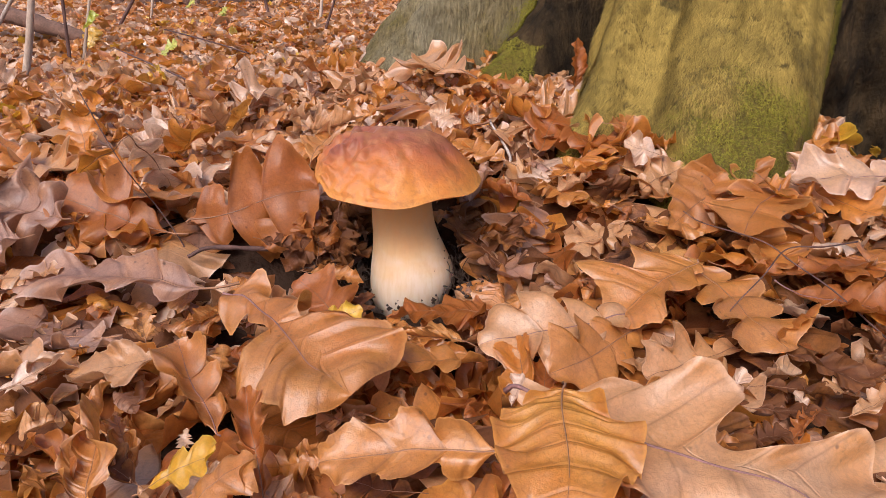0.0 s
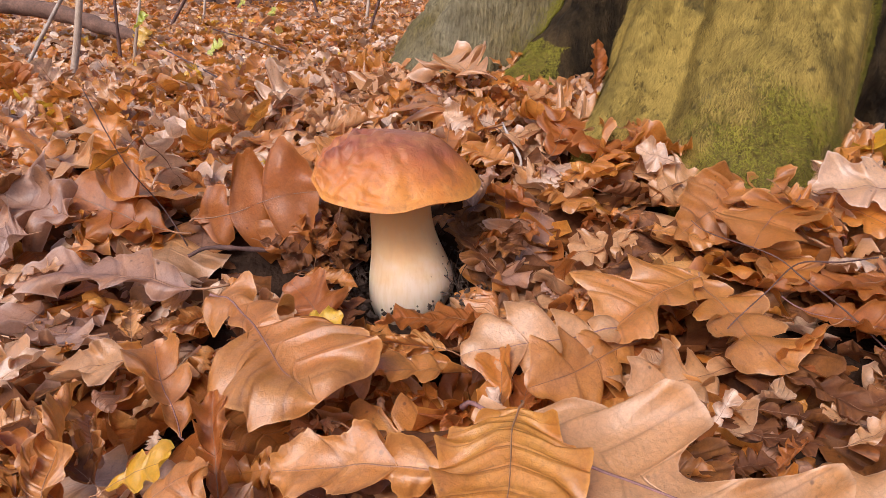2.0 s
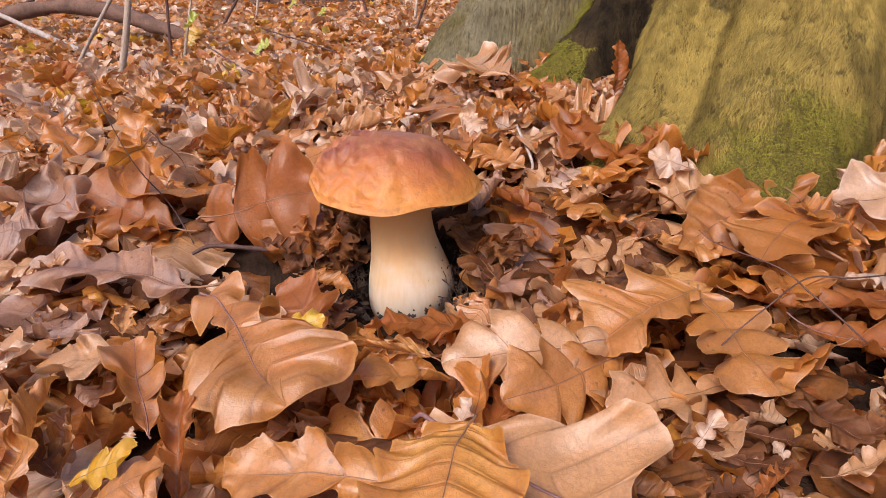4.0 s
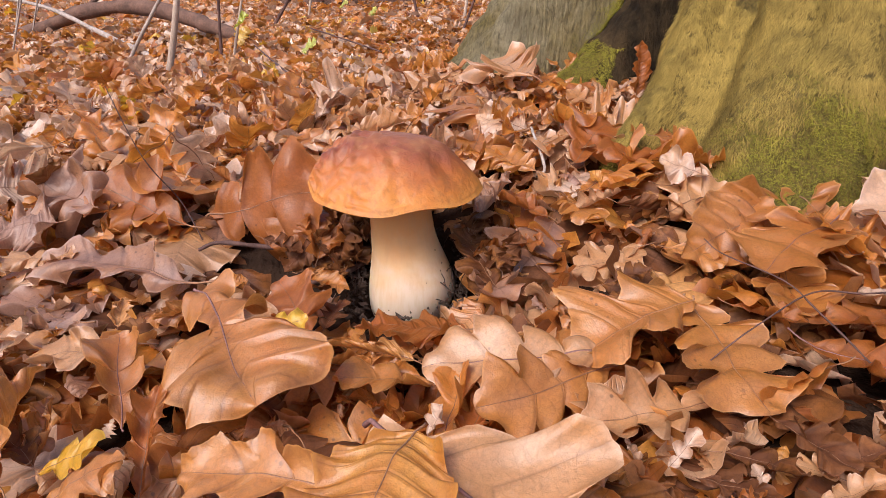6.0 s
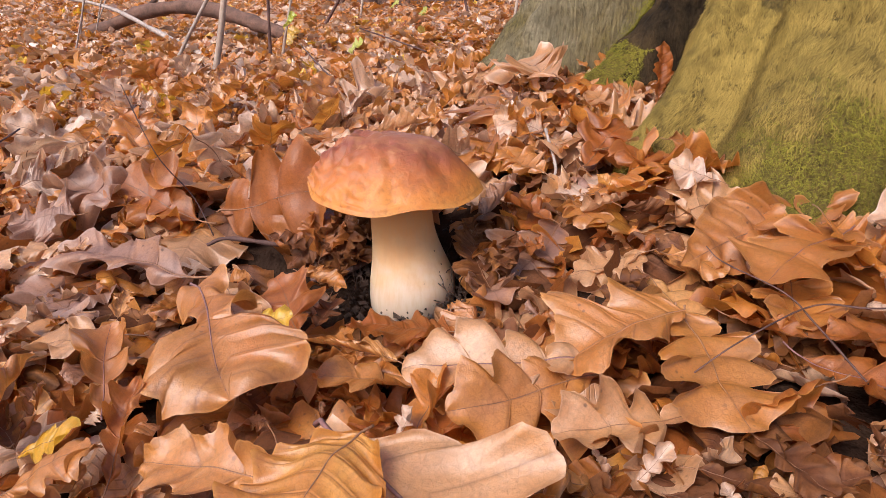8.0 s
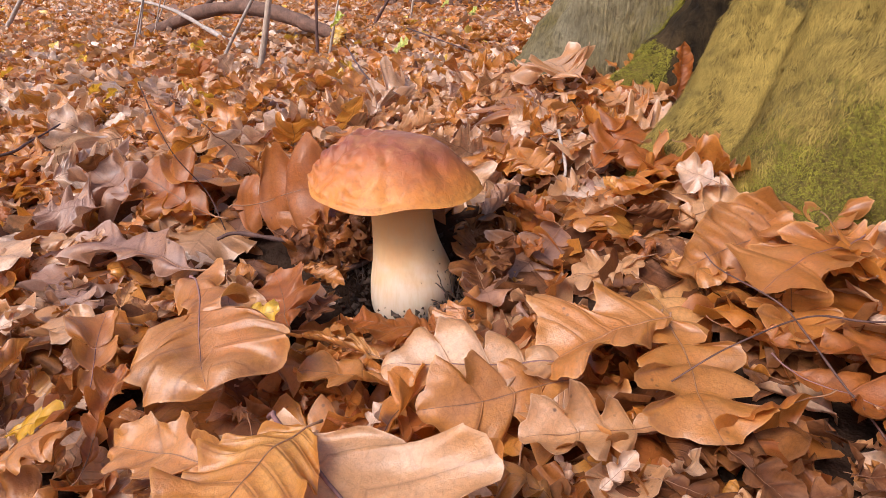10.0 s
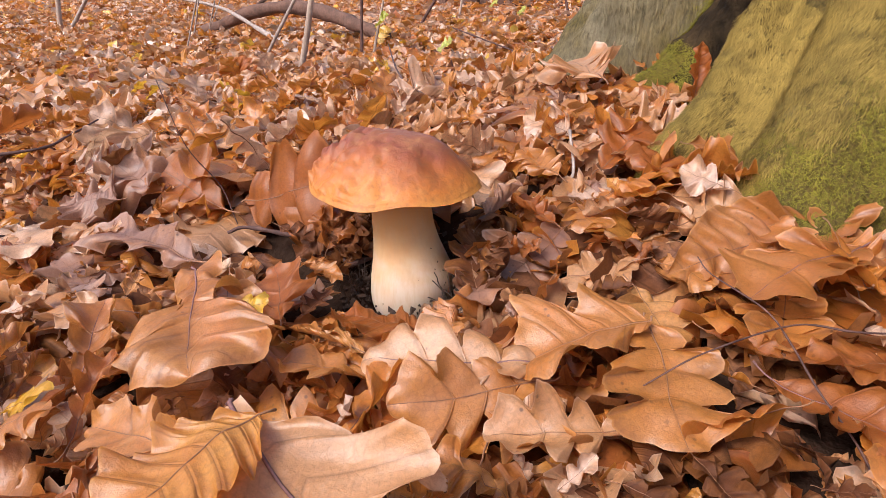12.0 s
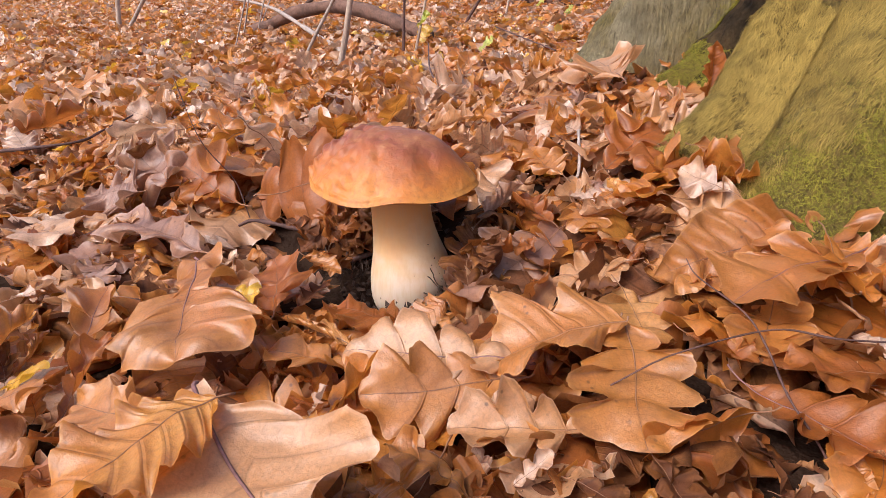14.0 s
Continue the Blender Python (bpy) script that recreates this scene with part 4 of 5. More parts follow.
leaf("oak", (-0.0948, -0.0629, 0.042), (-0.192, -0.0521, 0.038), 0.62, mat=GREYISH, roll=2, lobes=4, depth=0.25, curl=-0.35, bend=-0.4, seed=87, note="long flat")
leaf("oak", (-0.078, -0.193, 0.032), (-0.055, -0.19, 0.045), 0.9, mat=YELLOW, roll=20, lobes=3, depth=0.3, curl=0.4, seed=94, note="bright")
leaf("oak", (-0.034, -0.113, 0.046), (-0.013, -0.104, 0.052), 1.0, mat=YELLOW, roll=24, lobes=3, depth=0.3, curl=0.3, seed=101, note="bright small")
leaf("oak", (-0.0183, -0.0908, 0.034), (-0.05, -0.0525, 0.042), 0.95, mat=RUSSET, roll=-32, lobes=3, depth=0.35, curl=0.4, bend=0.2, seed=108, note="upturned")
leaf("beech", (0.0514, -0.067, 0.032), (-0.0041, -0.0709, 0.03), 0.8, mat=RUSSET, roll=0, curl=-0.6, bend=-0.4, wave=0.05, seed=115, note="domed")
leaf("beech", (0.0327, -0.0972, 0.031), (-0.012, -0.0932, 0.033), 0.4, mat=TAN, roll=-20, curl=1.9, bend=-0.2, seed=122, note="rolled")
leaf("oak", (0.045, -0.109, 0.028), (0.002, -0.12, 0.031), 1.15, mat=TAN, roll=4, lobes=3, depth=0.5, curl=0.35, bend=-0.2, seed=129, note="three-lobed")
leaf("oak", (0.116, -0.092, 0.042), (0.0387, -0.1102, 0.036), 0.8, edge=(0.093, -0.075, 0.05), mat=PALE, rib=STALK_PURPLE, lobes=4, depth=0.5, curl=-0.3, bend=-0.45, stalk=0.06, seed=136, note="spotted")
leaf("oak", (0.119, -0.095, 0.037), (0.065, -0.137, 0.038), 0.8, edge=(0.097, -0.122, 0.03), mat=TAN, lobes=4, depth=0.42, curl=0.15, bend=-0.15, stalk=0.05, wave=0.026, seed=143, note="broad")
leaf("oak", (0.152, -0.069, 0.058), (0.102, -0.098, 0.039), 1.0, edge=(0.1, -0.045, 0.046), mat=TAN, stalk=0.02, curl=0.2, bend=-0.2, wave=0.025, outline=(((0, 0.03), (0.1, 0.14), (0.17, 0.1), (0.3, 0.28), (0.42, 0.36), (0.5, 0.22), (0.6, 0.25), (0.75, 0.36), (0.84, 0.3), (0.92, 0.15), (1, 0)), ((0, 0.03), (0.1, 0.2), (0.22, 0.4), (0.34, 0.42), (0.4, 0.28), (0.5, 0.3), (0.64, 0.5), (0.74, 0.6), (0.81, 0.55), (0.8, 0.36), (0.86, 0.22), (0.93, 0.13), (1, 0))), seed=150, note="large deeply cut")
leaf("oak", (0.15, -0.066, 0.056), (0.174, -0.124, 0.04), 1.2, edge=(0.1984, -0.0816, 0.046), mat=TAN, lobes=4, depth=0.42, curl=-0.1, bend=-0.15, stalk=0.04, wave=0.025, seed=157, note="large broad")
leaf("oak", (0.205, -0.094, 0.047), (0.171, -0.119, 0.03), 1.15, edge=(0.183, -0.109, 0.024), mat=ORANGE, lobes=3, depth=0.3, curl=-0.35, bend=-0.3, seed=164)
leaf("oak", (0.199, -0.076, 0.046), (0.2445, -0.0991, 0.044), 1.0, mat=RUSSET, roll=10, lobes=4, depth=0.35, curl=0.2, bend=0.1, rib=STALK_PURPLE, seed=171, note="large")
leaf("oak", (0.157, -0.111, 0.034), (0.105, -0.139, 0.037), 0.72, edge=(0.138, -0.112, 0.037), mat=PALE, lobes=4, depth=0.62, curl=0.25, bend=-0.2, seed=178, note="small deeply cut")
leaf("oak", (0.1285, -0.1475, 0.026), (0.1196, -0.1462, 0.04), 0.8, mat=WHITISH, roll=20, lobes=3, curl=1.1, bend=0.4, seed=185, note="small curled")
leaf("oak", (0.0549, -0.1563, 0.03), (0.055, -0.106, 0.038), 0.6, mat=ORANGE, roll=-25, lobes=3, depth=0.35, curl=0.6, bend=0.2, seed=192, note="pointed")
leaf("oak", (0.0485, -0.148, 0.03), (0.0537, -0.1424, 0.042), 1.2, mat=WHITISH, roll=-10, lobes=3, depth=0.4, curl=0.6, seed=199, note="small bleached")
leaf("oak", (0.0417, -0.1639, 0.028), (0.0616, -0.1581, 0.04), 0.9, mat=ORANGE, roll=-15, lobes=3, depth=0.3, curl=0.5, seed=206)
leaf("oak", (0.1229, -0.1582, 0.028), (0.0957, -0.1668, 0.046), 0.9, mat=TAN, roll=10, curl=0.9, bend=-0.4, wave=0.08, seed=213, note="crinkled")
leaf("beech", (0.219, 0.041, 0.068), (0.153, -0.023, 0.059), 0.76, edge=(0.176, 0.02, 0.079), mat=TAN, curl=-0.15, bend=-0.15, wave=0.02, stalk=0.1, pleat=3.6, seed=220, note="pleated")
leaf("oak", (0.234, 0.013, 0.072), (0.188, -0.04, 0.061), 1.1, mat=TAN, roll=4, lobes=4, depth=0.42, curl=-0.1, bend=-0.1, wave=0.025, rib=STALK_PURPLE, seed=227, note="broad")
leaf("oak", (0.2229, 0.0148, 0.066), (0.23, 0.053, 0.081), 1.15, mat=TAN, roll=-18, lobes=3, depth=0.5, curl=0.4, bend=0.2, seed=234, note="round-lobed")
leaf("oak", (0.3091, 0.0051, 0.08), (0.24, 0.011, 0.078), 0.95, mat=WHITISH, roll=-6, lobes=3, depth=0.3, curl=0.25, bend=-0.2, rib=STALK_PURPLE, seed=241, note="broad pale")
leaf("oak", (0.2198, 0.0127, 0.08), (0.239, -0.0257, 0.066), 0.7, mat=ORANGE, roll=-20, lobes=3, depth=0.3, curl=0.8, seed=248)
leaf("oak", (0.2526, 0.0295, 0.07), (0.2729, -0.0255, 0.068), 0.8, mat=ORANGE, roll=12, lobes=4, depth=0.4, curl=-0.5, seed=255)
leaf("oak", (0.1093, -0.0081, 0.045), (0.1386, -0.0062, 0.054), 1.1, mat=PALE, roll=8, lobes=3, depth=0.6, curl=0.25, seed=262, note="star-shaped")
leaf("oak", (-0.124, 0.017, 0.05), (-0.0453, 0.012, 0.0708), 1.35, edge=(-0.1049, 0.030, 0.0998), mat=RUSSET, stalk=0.03, lobes=3, depth=0.68, curl=0.15, bend=0.1, seed=269, note="upright")
leaf("oak", (-0.0481, 0.02, 0.0701), (-0.077, 0.0, 0.0379), 0.9, mat=RUSSET, roll=-40, lobes=3, depth=0.4, curl=0.3, seed=276, note="upright")
leaf("oak", (0.1472, 0.0556, 0.08), (0.1147, 0.0485, 0.072), 0.9, mat=ORANGE, roll=-12, lobes=3, depth=0.35, curl=0.6, seed=283)
leaf("oak", (0.176, 0.05, 0.082), (0.148, 0.056, 0.09), 1.1, mat=WHITISH, roll=-40, lobes=3, depth=0.3, curl=0.5, wave=0.06, seed=290, note="crinkled")
leaf("oak", (0.1936, -0.0734, 0.04), (0.1692, -0.0744, 0.048), 0.7, mat=ORANGE, roll=0, lobes=3, curl=0.7, seed=297)
leaf("oak", (0.2563, -0.0498, 0.05), (0.21, -0.069, 0.052), 1.0, mat=RUSSET, roll=5, lobes=4, depth=0.3, curl=0.2, seed=304, note="flat")
leaf("oak", (0.1347, -0.1492, 0.03), (0.1455, -0.1395, 0.042), 0.7, mat=WHITISH, roll=20, lobes=3, curl=1.3, seed=311, note="small curled")
leaf("oak", (0.167, -0.156, 0.03), (0.1613, -0.1508, 0.038), 0.9, mat=WHITISH, roll=-15, lobes=3, curl=0.8, seed=318, note="small curled")
leaf("oak", (0.2002, -0.1448, 0.03), (0.1756, -0.1488, 0.038), 0.8, mat=PALE, roll=-10, lobes=4, curl=0.8, seed=325, note="curled")
leaf("oak", (0.2527, -0.0803, 0.02), (0.2442, -0.0541, 0.036), 0.8, mat=YELLOW, roll=10, lobes=3, depth=0.3, curl=0.4, seed=332, note="bright")
leaf("oak", (-0.0646, -0.2099, 0.034), (-0.0409, -0.196, 0.046), 1.1, mat=TAN, roll=0, lobes=3, depth=0.2, curl=-1.0, bend=-0.5, seed=339, note="domed")
leaf("oak", (-0.0516, -0.1965, 0.028), (-0.0407, -0.1961, 0.046), 1.2, mat=TAN, roll=0, lobes=3, depth=0.2, curl=-1.0, bend=-0.6, seed=346, note="cupped")
leaf("oak", (-0.4003, 0.3028, 0.038), (-0.3775, 0.3158, 0.056), 1.1, mat=YELLOW, roll=-15, lobes=3, depth=0.45, curl=0.5, seed=353, note="bright")
leaf("oak", (-0.3761, 0.2957, 0.036), (-0.3579, 0.3087, 0.054), 1.1, mat=YELLOW, roll=-15, lobes=3, depth=0.45, curl=0.5, seed=360, note="bright")
leaf("oak", (-0.6697, 0.4243, 0.028), (-0.6469, 0.4373, 0.046), 1.1, mat=YELLOW, roll=-15, lobes=3, depth=0.45, curl=0.5, seed=367, note="bright")
leaf("oak", (-0.5999, 0.3857, 0.028), (-0.5817, 0.3987, 0.046), 1.1, mat=YELLOW, roll=-15, lobes=3, depth=0.45, curl=0.5, seed=374, note="bright")
leaf("oak", (-0.9838, 0.5429, 0.024), (-0.961, 0.5559, 0.042), 1.1, mat=YELLOW, roll=-15, lobes=3, depth=0.45, curl=0.5, seed=381, note="bright")
leaf("oak", (-0.1370, 0.0100, 0.0446), (-0.2072, 0.0225, 0.0626), 1.05, -34, curl=-0.4, bend=-0.2, mat=RUSSET, seed=206, note="broad flat")
leaf("oak", (-0.1890, -0.0030, 0.0576), (-0.2450, 0.0220, 0.0639), 1.30, -35, curl=0.9, bend=0.4, mat=GREYISH, wave=.07, lobes=4, depth=0.5, seed=213, note="crumpled")
leaf("beech", (-0.2080, -0.0140, 0.0496), (-0.2500, -0.0260, 0.0457), 1.20, -25, curl=-0.9, bend=0.5, mat=GREYISH, wave=.07, seed=220, note="crumpled")
leaf("oak", (-0.4980, 0.4250, 0.0280), (-0.4450, 0.4050, 0.0480), 1.10, -35, curl=0.5, bend=0.3, mat=YELLOW, seed=227)
leaf("oak", (-0.4000, 0.3720, 0.0300), (-0.3000, 0.3000, 0.0420), 0.80, -8, curl=0.6, bend=0.3, mat=PALE, seed=234)
leaf("beech", (-0.0750, 0.1800, 0.0680), (-0.0260, 0.1640, 0.0860), 0.70, -30, curl=2.0, bend=0.3, mat=PALE, seed=241, note="rolled")
leaf("oak", (-0.0300, 0.1700, 0.0780), (-0.0050, 0.1850, 0.1120), 1.00, -15, curl=0.8, bend=0.4, mat=ORANGE, seed=248)
leaf("oak", (0.1540, 0.1280, 0.0820), (0.0940, 0.1190, 0.0760), 1.00, -14, curl=-0.4, bend=-0.3, mat=PALE, lobes=4, depth=0.4, seed=255)
leaf("oak", (0.1040, 0.0520, 0.0679), (0.1480, 0.0850, 0.0760), 1.30, -18, curl=0.6, bend=-0.2, mat=ORANGE, seed=262)
leaf("oak", (0.1450, 0.1050, 0.0720), (0.1780, 0.1400, 0.0900), 1.10, -25, curl=0.5, bend=0.2, mat=PALE, seed=269)
leaf("beech", (0.1520, 0.0780, 0.0840), (0.1820, 0.0740, 0.0800), 1.15, -30, curl=-0.6, bend=-0.5, mat=PALE, wave=.06, seed=276)
leaf("beech", (0.1434, 0.1850, 0.1047), (0.1438, 0.1900, 0.1447), 0.75, 40, curl=1.3, bend=0.2, mat=RUSSET, seed=283, note="upright spiky")
leaf("beech", (0.1240, 0.0340, 0.0677), (0.1620, 0.0430, 0.0628), 0.80, -20, curl=1.8, bend=0.2, mat=BROWN, seed=297, note="rolled")
leaf("beech", (0.0430, 0.0260, 0.0536), (0.0600, 0.0600, 0.0759), 0.90, -30, curl=1.0, bend=0.4, mat=GREYISH, seed=304)
leaf("oak", (0.0890, 0.0390, 0.0518), (0.0670, -0.0200, 0.0324), 1.00, -20, curl=-0.6, bend=-0.4, mat=GREYISH, seed=311)
leaf("oak", (0.1370, 0.0000, 0.0552), (0.1000, -0.0090, 0.0409), 1.10, -5, curl=-0.3, bend=-0.3, mat=PALE, seed=325)
leaf("oak", (0.1390, -0.0252, 0.0524), (0.1652, -0.0649, 0.0496), 0.90, 0, curl=-0.5, bend=0.2, mat=TAN, seed=332)
leaf("oak", (0.1726, -0.0503, 0.0487), (0.2019, -0.0656, 0.0500), 0.80, 0, curl=0.9, bend=0.2, mat=RUSSET, seed=339)
leaf("oak", (0.1151, -0.0377, 0.0477), (0.1389, -0.0302, 0.0556), 0.90, 0, curl=0.9, bend=0.2, mat=BROWN, seed=346)
leaf("oak", (0.1491, -0.0059, 0.0574), (0.1750, -0.0238, 0.0580), 0.90, 0, curl=-0.4, bend=0.2, mat=TAN, seed=353)
leaf("oak", (0.0917, 0.0491, 0.0645), (0.1132, 0.0164, 0.0631), 1.10, 0, curl=-0.6, bend=0.2, mat=TAN, seed=360)
leaf("oak", (0.0863, 0.0305, 0.0574), (0.0569, 0.0528, 0.0632), 1.00, 0, curl=0.8, bend=0.2, mat=RUSSET, seed=367)
leaf("oak", (0.1281, 0.0519, 0.0700), (0.1020, 0.0295, 0.0646), 0.80, 0, curl=0.8, bend=0.2, mat=PALE, seed=374)
leaf("oak", (0.0746, 0.0803, 0.0714), (0.0405, 0.1113, 0.0779), 1.00, 0, curl=-0.6, bend=0.2, mat=TAN, seed=381)
leaf("oak", (0.0301, 0.1696, 0.0811), (0.0218, 0.1019, 0.0671), 0.90, 0, curl=0.7, bend=0.2, mat=TAN, seed=388)
leaf("oak", (0.0571, 0.1445, 0.0822), (-0.0008, 0.2563, 0.0871), 1.00, 0, curl=-0.7, bend=0.2, mat=TAN, seed=395)
leaf("oak", (0.0651, 0.1678, 0.0969), (0.0412, 0.1588, 0.0856), 1.10, 0, curl=0.9, bend=0.2, mat=ORANGE, seed=402)
leaf("oak", (0.0811, 0.1738, 0.0901), (0.1081, 0.1172, 0.0936), 1.10, 0, curl=0.8, bend=0.2, mat=ORANGE, seed=409)
leaf("oak", (0.0603, 0.2764, 0.1047), (0.0091, 0.3762, 0.1049), 1.10, -12, curl=0.3, bend=-0.2, mat=PALE, seed=416)
leaf("oak", (0.0405, 0.2573, 0.0920), (0.0794, 0.2397, 0.1011), 1.00, -10, curl=-0.4, bend=0.2, mat=PALE, seed=423)
leaf("oak", (0.1180, 0.1859, 0.0959), (0.0912, 0.2013, 0.1052), 1.00, -20, curl=0.5, bend=0.2, mat=PALE, seed=430)
leaf("oak", (0.1304, 0.1887, 0.0968), (0.1159, 0.2222, 0.1073), 1.00, 20, curl=0.6, bend=0.2, mat=PALE, seed=437)
leaf("oak", (0.1152, 0.1343, 0.0875), (0.1521, 0.1394, 0.0962), 0.90, -15, curl=0.5, bend=0.2, mat=TAN, seed=444)
leaf("oak", (-0.1627, 0.2408, 0.0481), (-0.1297, 0.2323, 0.0859), 1.20, 10, curl=0.6, bend=0.2, mat=ORANGE, seed=451)
leaf("oak", (-0.1892, 0.1973, 0.0438), (-0.1617, 0.1592, 0.0737), 1.20, 0, curl=0.7, bend=0.2, mat=ORANGE, seed=458)
leaf("oak", (-0.1535, 0.1904, 0.0476), (-0.1636, 0.1814, 0.0641), 1.20, 0, curl=0.7, bend=0.2, mat=ORANGE, seed=465)
leaf("oak", (-0.0970, 0.1717, 0.0554), (-0.1405, 0.2016, 0.0579), 1.00, 0, curl=0.7, bend=0.2, mat=TAN, seed=472)
leaf("oak", (-0.4951, 0.2762, 0.0353), (-0.4709, 0.1927, 0.0400), 1.00, -10, curl=0.5, bend=0.2, mat=TAN, seed=479)
leaf("oak", (-0.4723, 0.2798, 0.0357), (-0.4583, 0.3418, 0.0392), 0.90, -8, curl=0.5, bend=0.2, mat=PALE, seed=486)
leaf("oak", (-0.2557, 0.1543, 0.0388), (-0.2235, 0.1696, 0.0445), 1.00, -15, curl=0.9, bend=0.2, mat=RUSSET, seed=493)
leaf("oak", (-0.3392, 0.2137, 0.0368), (-0.2554, 0.1583, 0.0428), 0.90, 0, curl=0.5, bend=0.2, mat=PALE, seed=500)
leaf("oak", (-0.3016, 0.1757, 0.0373), (-0.3223, 0.1362, 0.0408), 1.00, -8, curl=-0.4, bend=0.2, mat=PALE, seed=507)
leaf("oak", (-0.1787, 0.1211, 0.0444), (-0.1498, 0.0146, 0.0642), 1.00, -10, curl=0.5, bend=0.2, mat=TAN, seed=514)
leaf("oak", (-0.2479, 0.0353, 0.0457), (-0.2314, 0.0145, 0.0755), 1.00, 20, curl=0.9, bend=0.2, mat=BROWN, seed=521)
leaf("oak", (-0.1797, -0.0369, 0.0424), (-0.2165, -0.0524, 0.0422), 0.80, 0, curl=-0.5, bend=0.2, mat=PALE, seed=528)
leaf("oak", (-0.0745, -0.0602, 0.0371), (-0.0447, -0.0953, 0.0335), 1.00, 0, curl=0.6, bend=0.2, mat=PALE, wave=.07, seed=542, note="crinkled")
leaf("beech", (-0.0830, -0.0732, 0.0357), (-0.0966, -0.0987, 0.0376), 0.70, 0, curl=2.2, bend=0.2, mat=TAN, seed=549, note="rolled")
leaf("beech", (-0.1117, -0.0985, 0.0340), (-0.1198, -0.0795, 0.0398), 0.80, 0, curl=2.0, bend=0.2, mat=TAN, seed=556)
leaf("oak", (-0.1585, -0.1031, 0.0340), (-0.1182, -0.1101, 0.0369), 0.90, -5, curl=0.4, bend=0.2, mat=GREYISH, seed=563)
leaf("oak", (-0.1434, -0.1157, 0.0331), (-0.1448, -0.1384, 0.0364), 0.90, -10, curl=0.7, bend=0.2, mat=PALE, seed=570)
leaf("oak", (-0.1416, -0.1169, 0.0330), (-0.1285, -0.1127, 0.0372), 0.90, -10, curl=1.3, bend=0.2, mat=ORANGE, seed=577)
leaf("oak", (-0.0073, -0.0791, 0.0258), (0.0047, -0.0680, 0.0308), 1.00, 0, curl=0.6, bend=0.2, mat=TAN, seed=584)
leaf("beech", (-0.0111, -0.0939, 0.0239), (0.0368, -0.1016, 0.0254), 0.50, 0, curl=2.2, bend=0.2, mat=TAN, seed=591, note="rolled")
leaf("oak", (-0.0185, -0.0733, 0.0282), (-0.0159, -0.0496, 0.0328), 1.00, 0, curl=0.7, bend=0.2, mat=BROWN, seed=598)
leaf("beech", (-0.0474, -0.0295, 0.0356), (-0.0169, -0.0353, 0.0317), 0.90, 0, curl=1.2, bend=0.2, mat=TAN, seed=605)
leaf("oak", (-0.0357, 0.0118, 0.0398), (-0.0166, -0.0024, 0.0324), 1.00, 0, curl=0.8, bend=0.2, mat=BROWN, seed=612)
leaf("oak", (0.0101, -0.2002, 0.0350), (-0.0138, -0.1934, 0.0351), 1.00, 0, curl=0.6, bend=0.2, mat=BROWN, seed=619)
leaf("oak", (-0.0060, -0.1445, 0.0229), (0.0317, -0.1942, 0.0413), 1.00, 0, curl=0.6, bend=0.2, mat=BROWN, seed=626)
leaf("oak", (0.0672, -0.2143, 0.0540), (0.0669, -0.1946, 0.0476), 0.90, 0, curl=0.6, bend=0.2, mat=TAN, seed=633)
leaf("oak", (0.1107, -0.1943, 0.0407), (0.0972, -0.1888, 0.0441), 1.00, 0, curl=0.6, bend=0.2, mat=BROWN, seed=640)
leaf("oak", (0.1431, -0.1552, 0.0330), (0.1677, -0.1665, 0.0373), 0.70, -10, curl=0.6, bend=0.2, mat=BROWN, seed=647)
leaf("oak", (0.1811, -0.1451, 0.0346), (0.2076, -0.1375, 0.0400), 0.80, 0, curl=0.5, bend=0.2, mat=BROWN, seed=654)
leaf("oak", (0.1787, -0.1617, 0.0336), (0.2039, -0.1515, 0.0386), 0.60, -15, curl=1.0, bend=0.2, mat=PALE, seed=661)
leaf("oak", (0.1457, -0.1763, 0.0335), (0.1631, -0.1636, 0.0373), 0.60, -15, curl=1.1, bend=0.2, mat=RUSSET, seed=668)
leaf("oak", (0.2030, -0.0060, 0.0576), (0.2054, -0.0608, 0.0507), 0.90, 0, curl=-0.4, bend=0.2, mat=TAN, seed=675)
leaf("oak", (0.3269, 0.0499, 0.0586), (0.2749, 0.0529, 0.0694), 1.00, -10, curl=-0.4, bend=0.2, mat=PALE, seed=682, note="broad pale")
leaf("oak", (0.3797, 0.1902, 0.0622), (0.3103, 0.1241, 0.0814), 1.00, -20, curl=0.5, bend=0.2, mat=YELLOW, seed=689)
leaf("oak", (0.2383, -0.0583, 0.0470), (0.2705, -0.0395, 0.0530), 1.20, 0, curl=0.4, bend=0.2, mat=TAN, seed=696)
leaf("oak", (0.1750, -0.1207, 0.0368), (0.1956, -0.1494, 0.0387), 0.70, 0, curl=0.5, bend=0.2, mat=BROWN, seed=703)
leaf("oak", (0.1280, -0.1770, 0.0346), (0.1466, -0.1760, 0.0377), 1.00, 0, curl=0.8, bend=0.2, mat=BROWN, seed=710)
leaf("oak", (0.0999, -0.1849, 0.0385), (0.1007, -0.2137, 0.0548), 1.00, 0, curl=0.6, bend=0.2, mat=TAN, seed=717)
leaf("oak", (-0.1952, -0.0504, 0.0388), (-0.1718, -0.0436, 0.0451), 0.90, -8, curl=0.5, bend=0.2, mat=PALE, seed=724)
leaf("oak", (-0.0828, -0.1892, 0.0308), (-0.1057, -0.1778, 0.0350), 1.00, -8, curl=0.6, bend=0.2, mat=BROWN, seed=731)
leaf("oak", (-0.5429, 0.0874, 0.0356), (-0.5126, 0.1665, 0.0538), 0.80, -25, curl=0.9, bend=0.2, mat=RUSSET, seed=738)
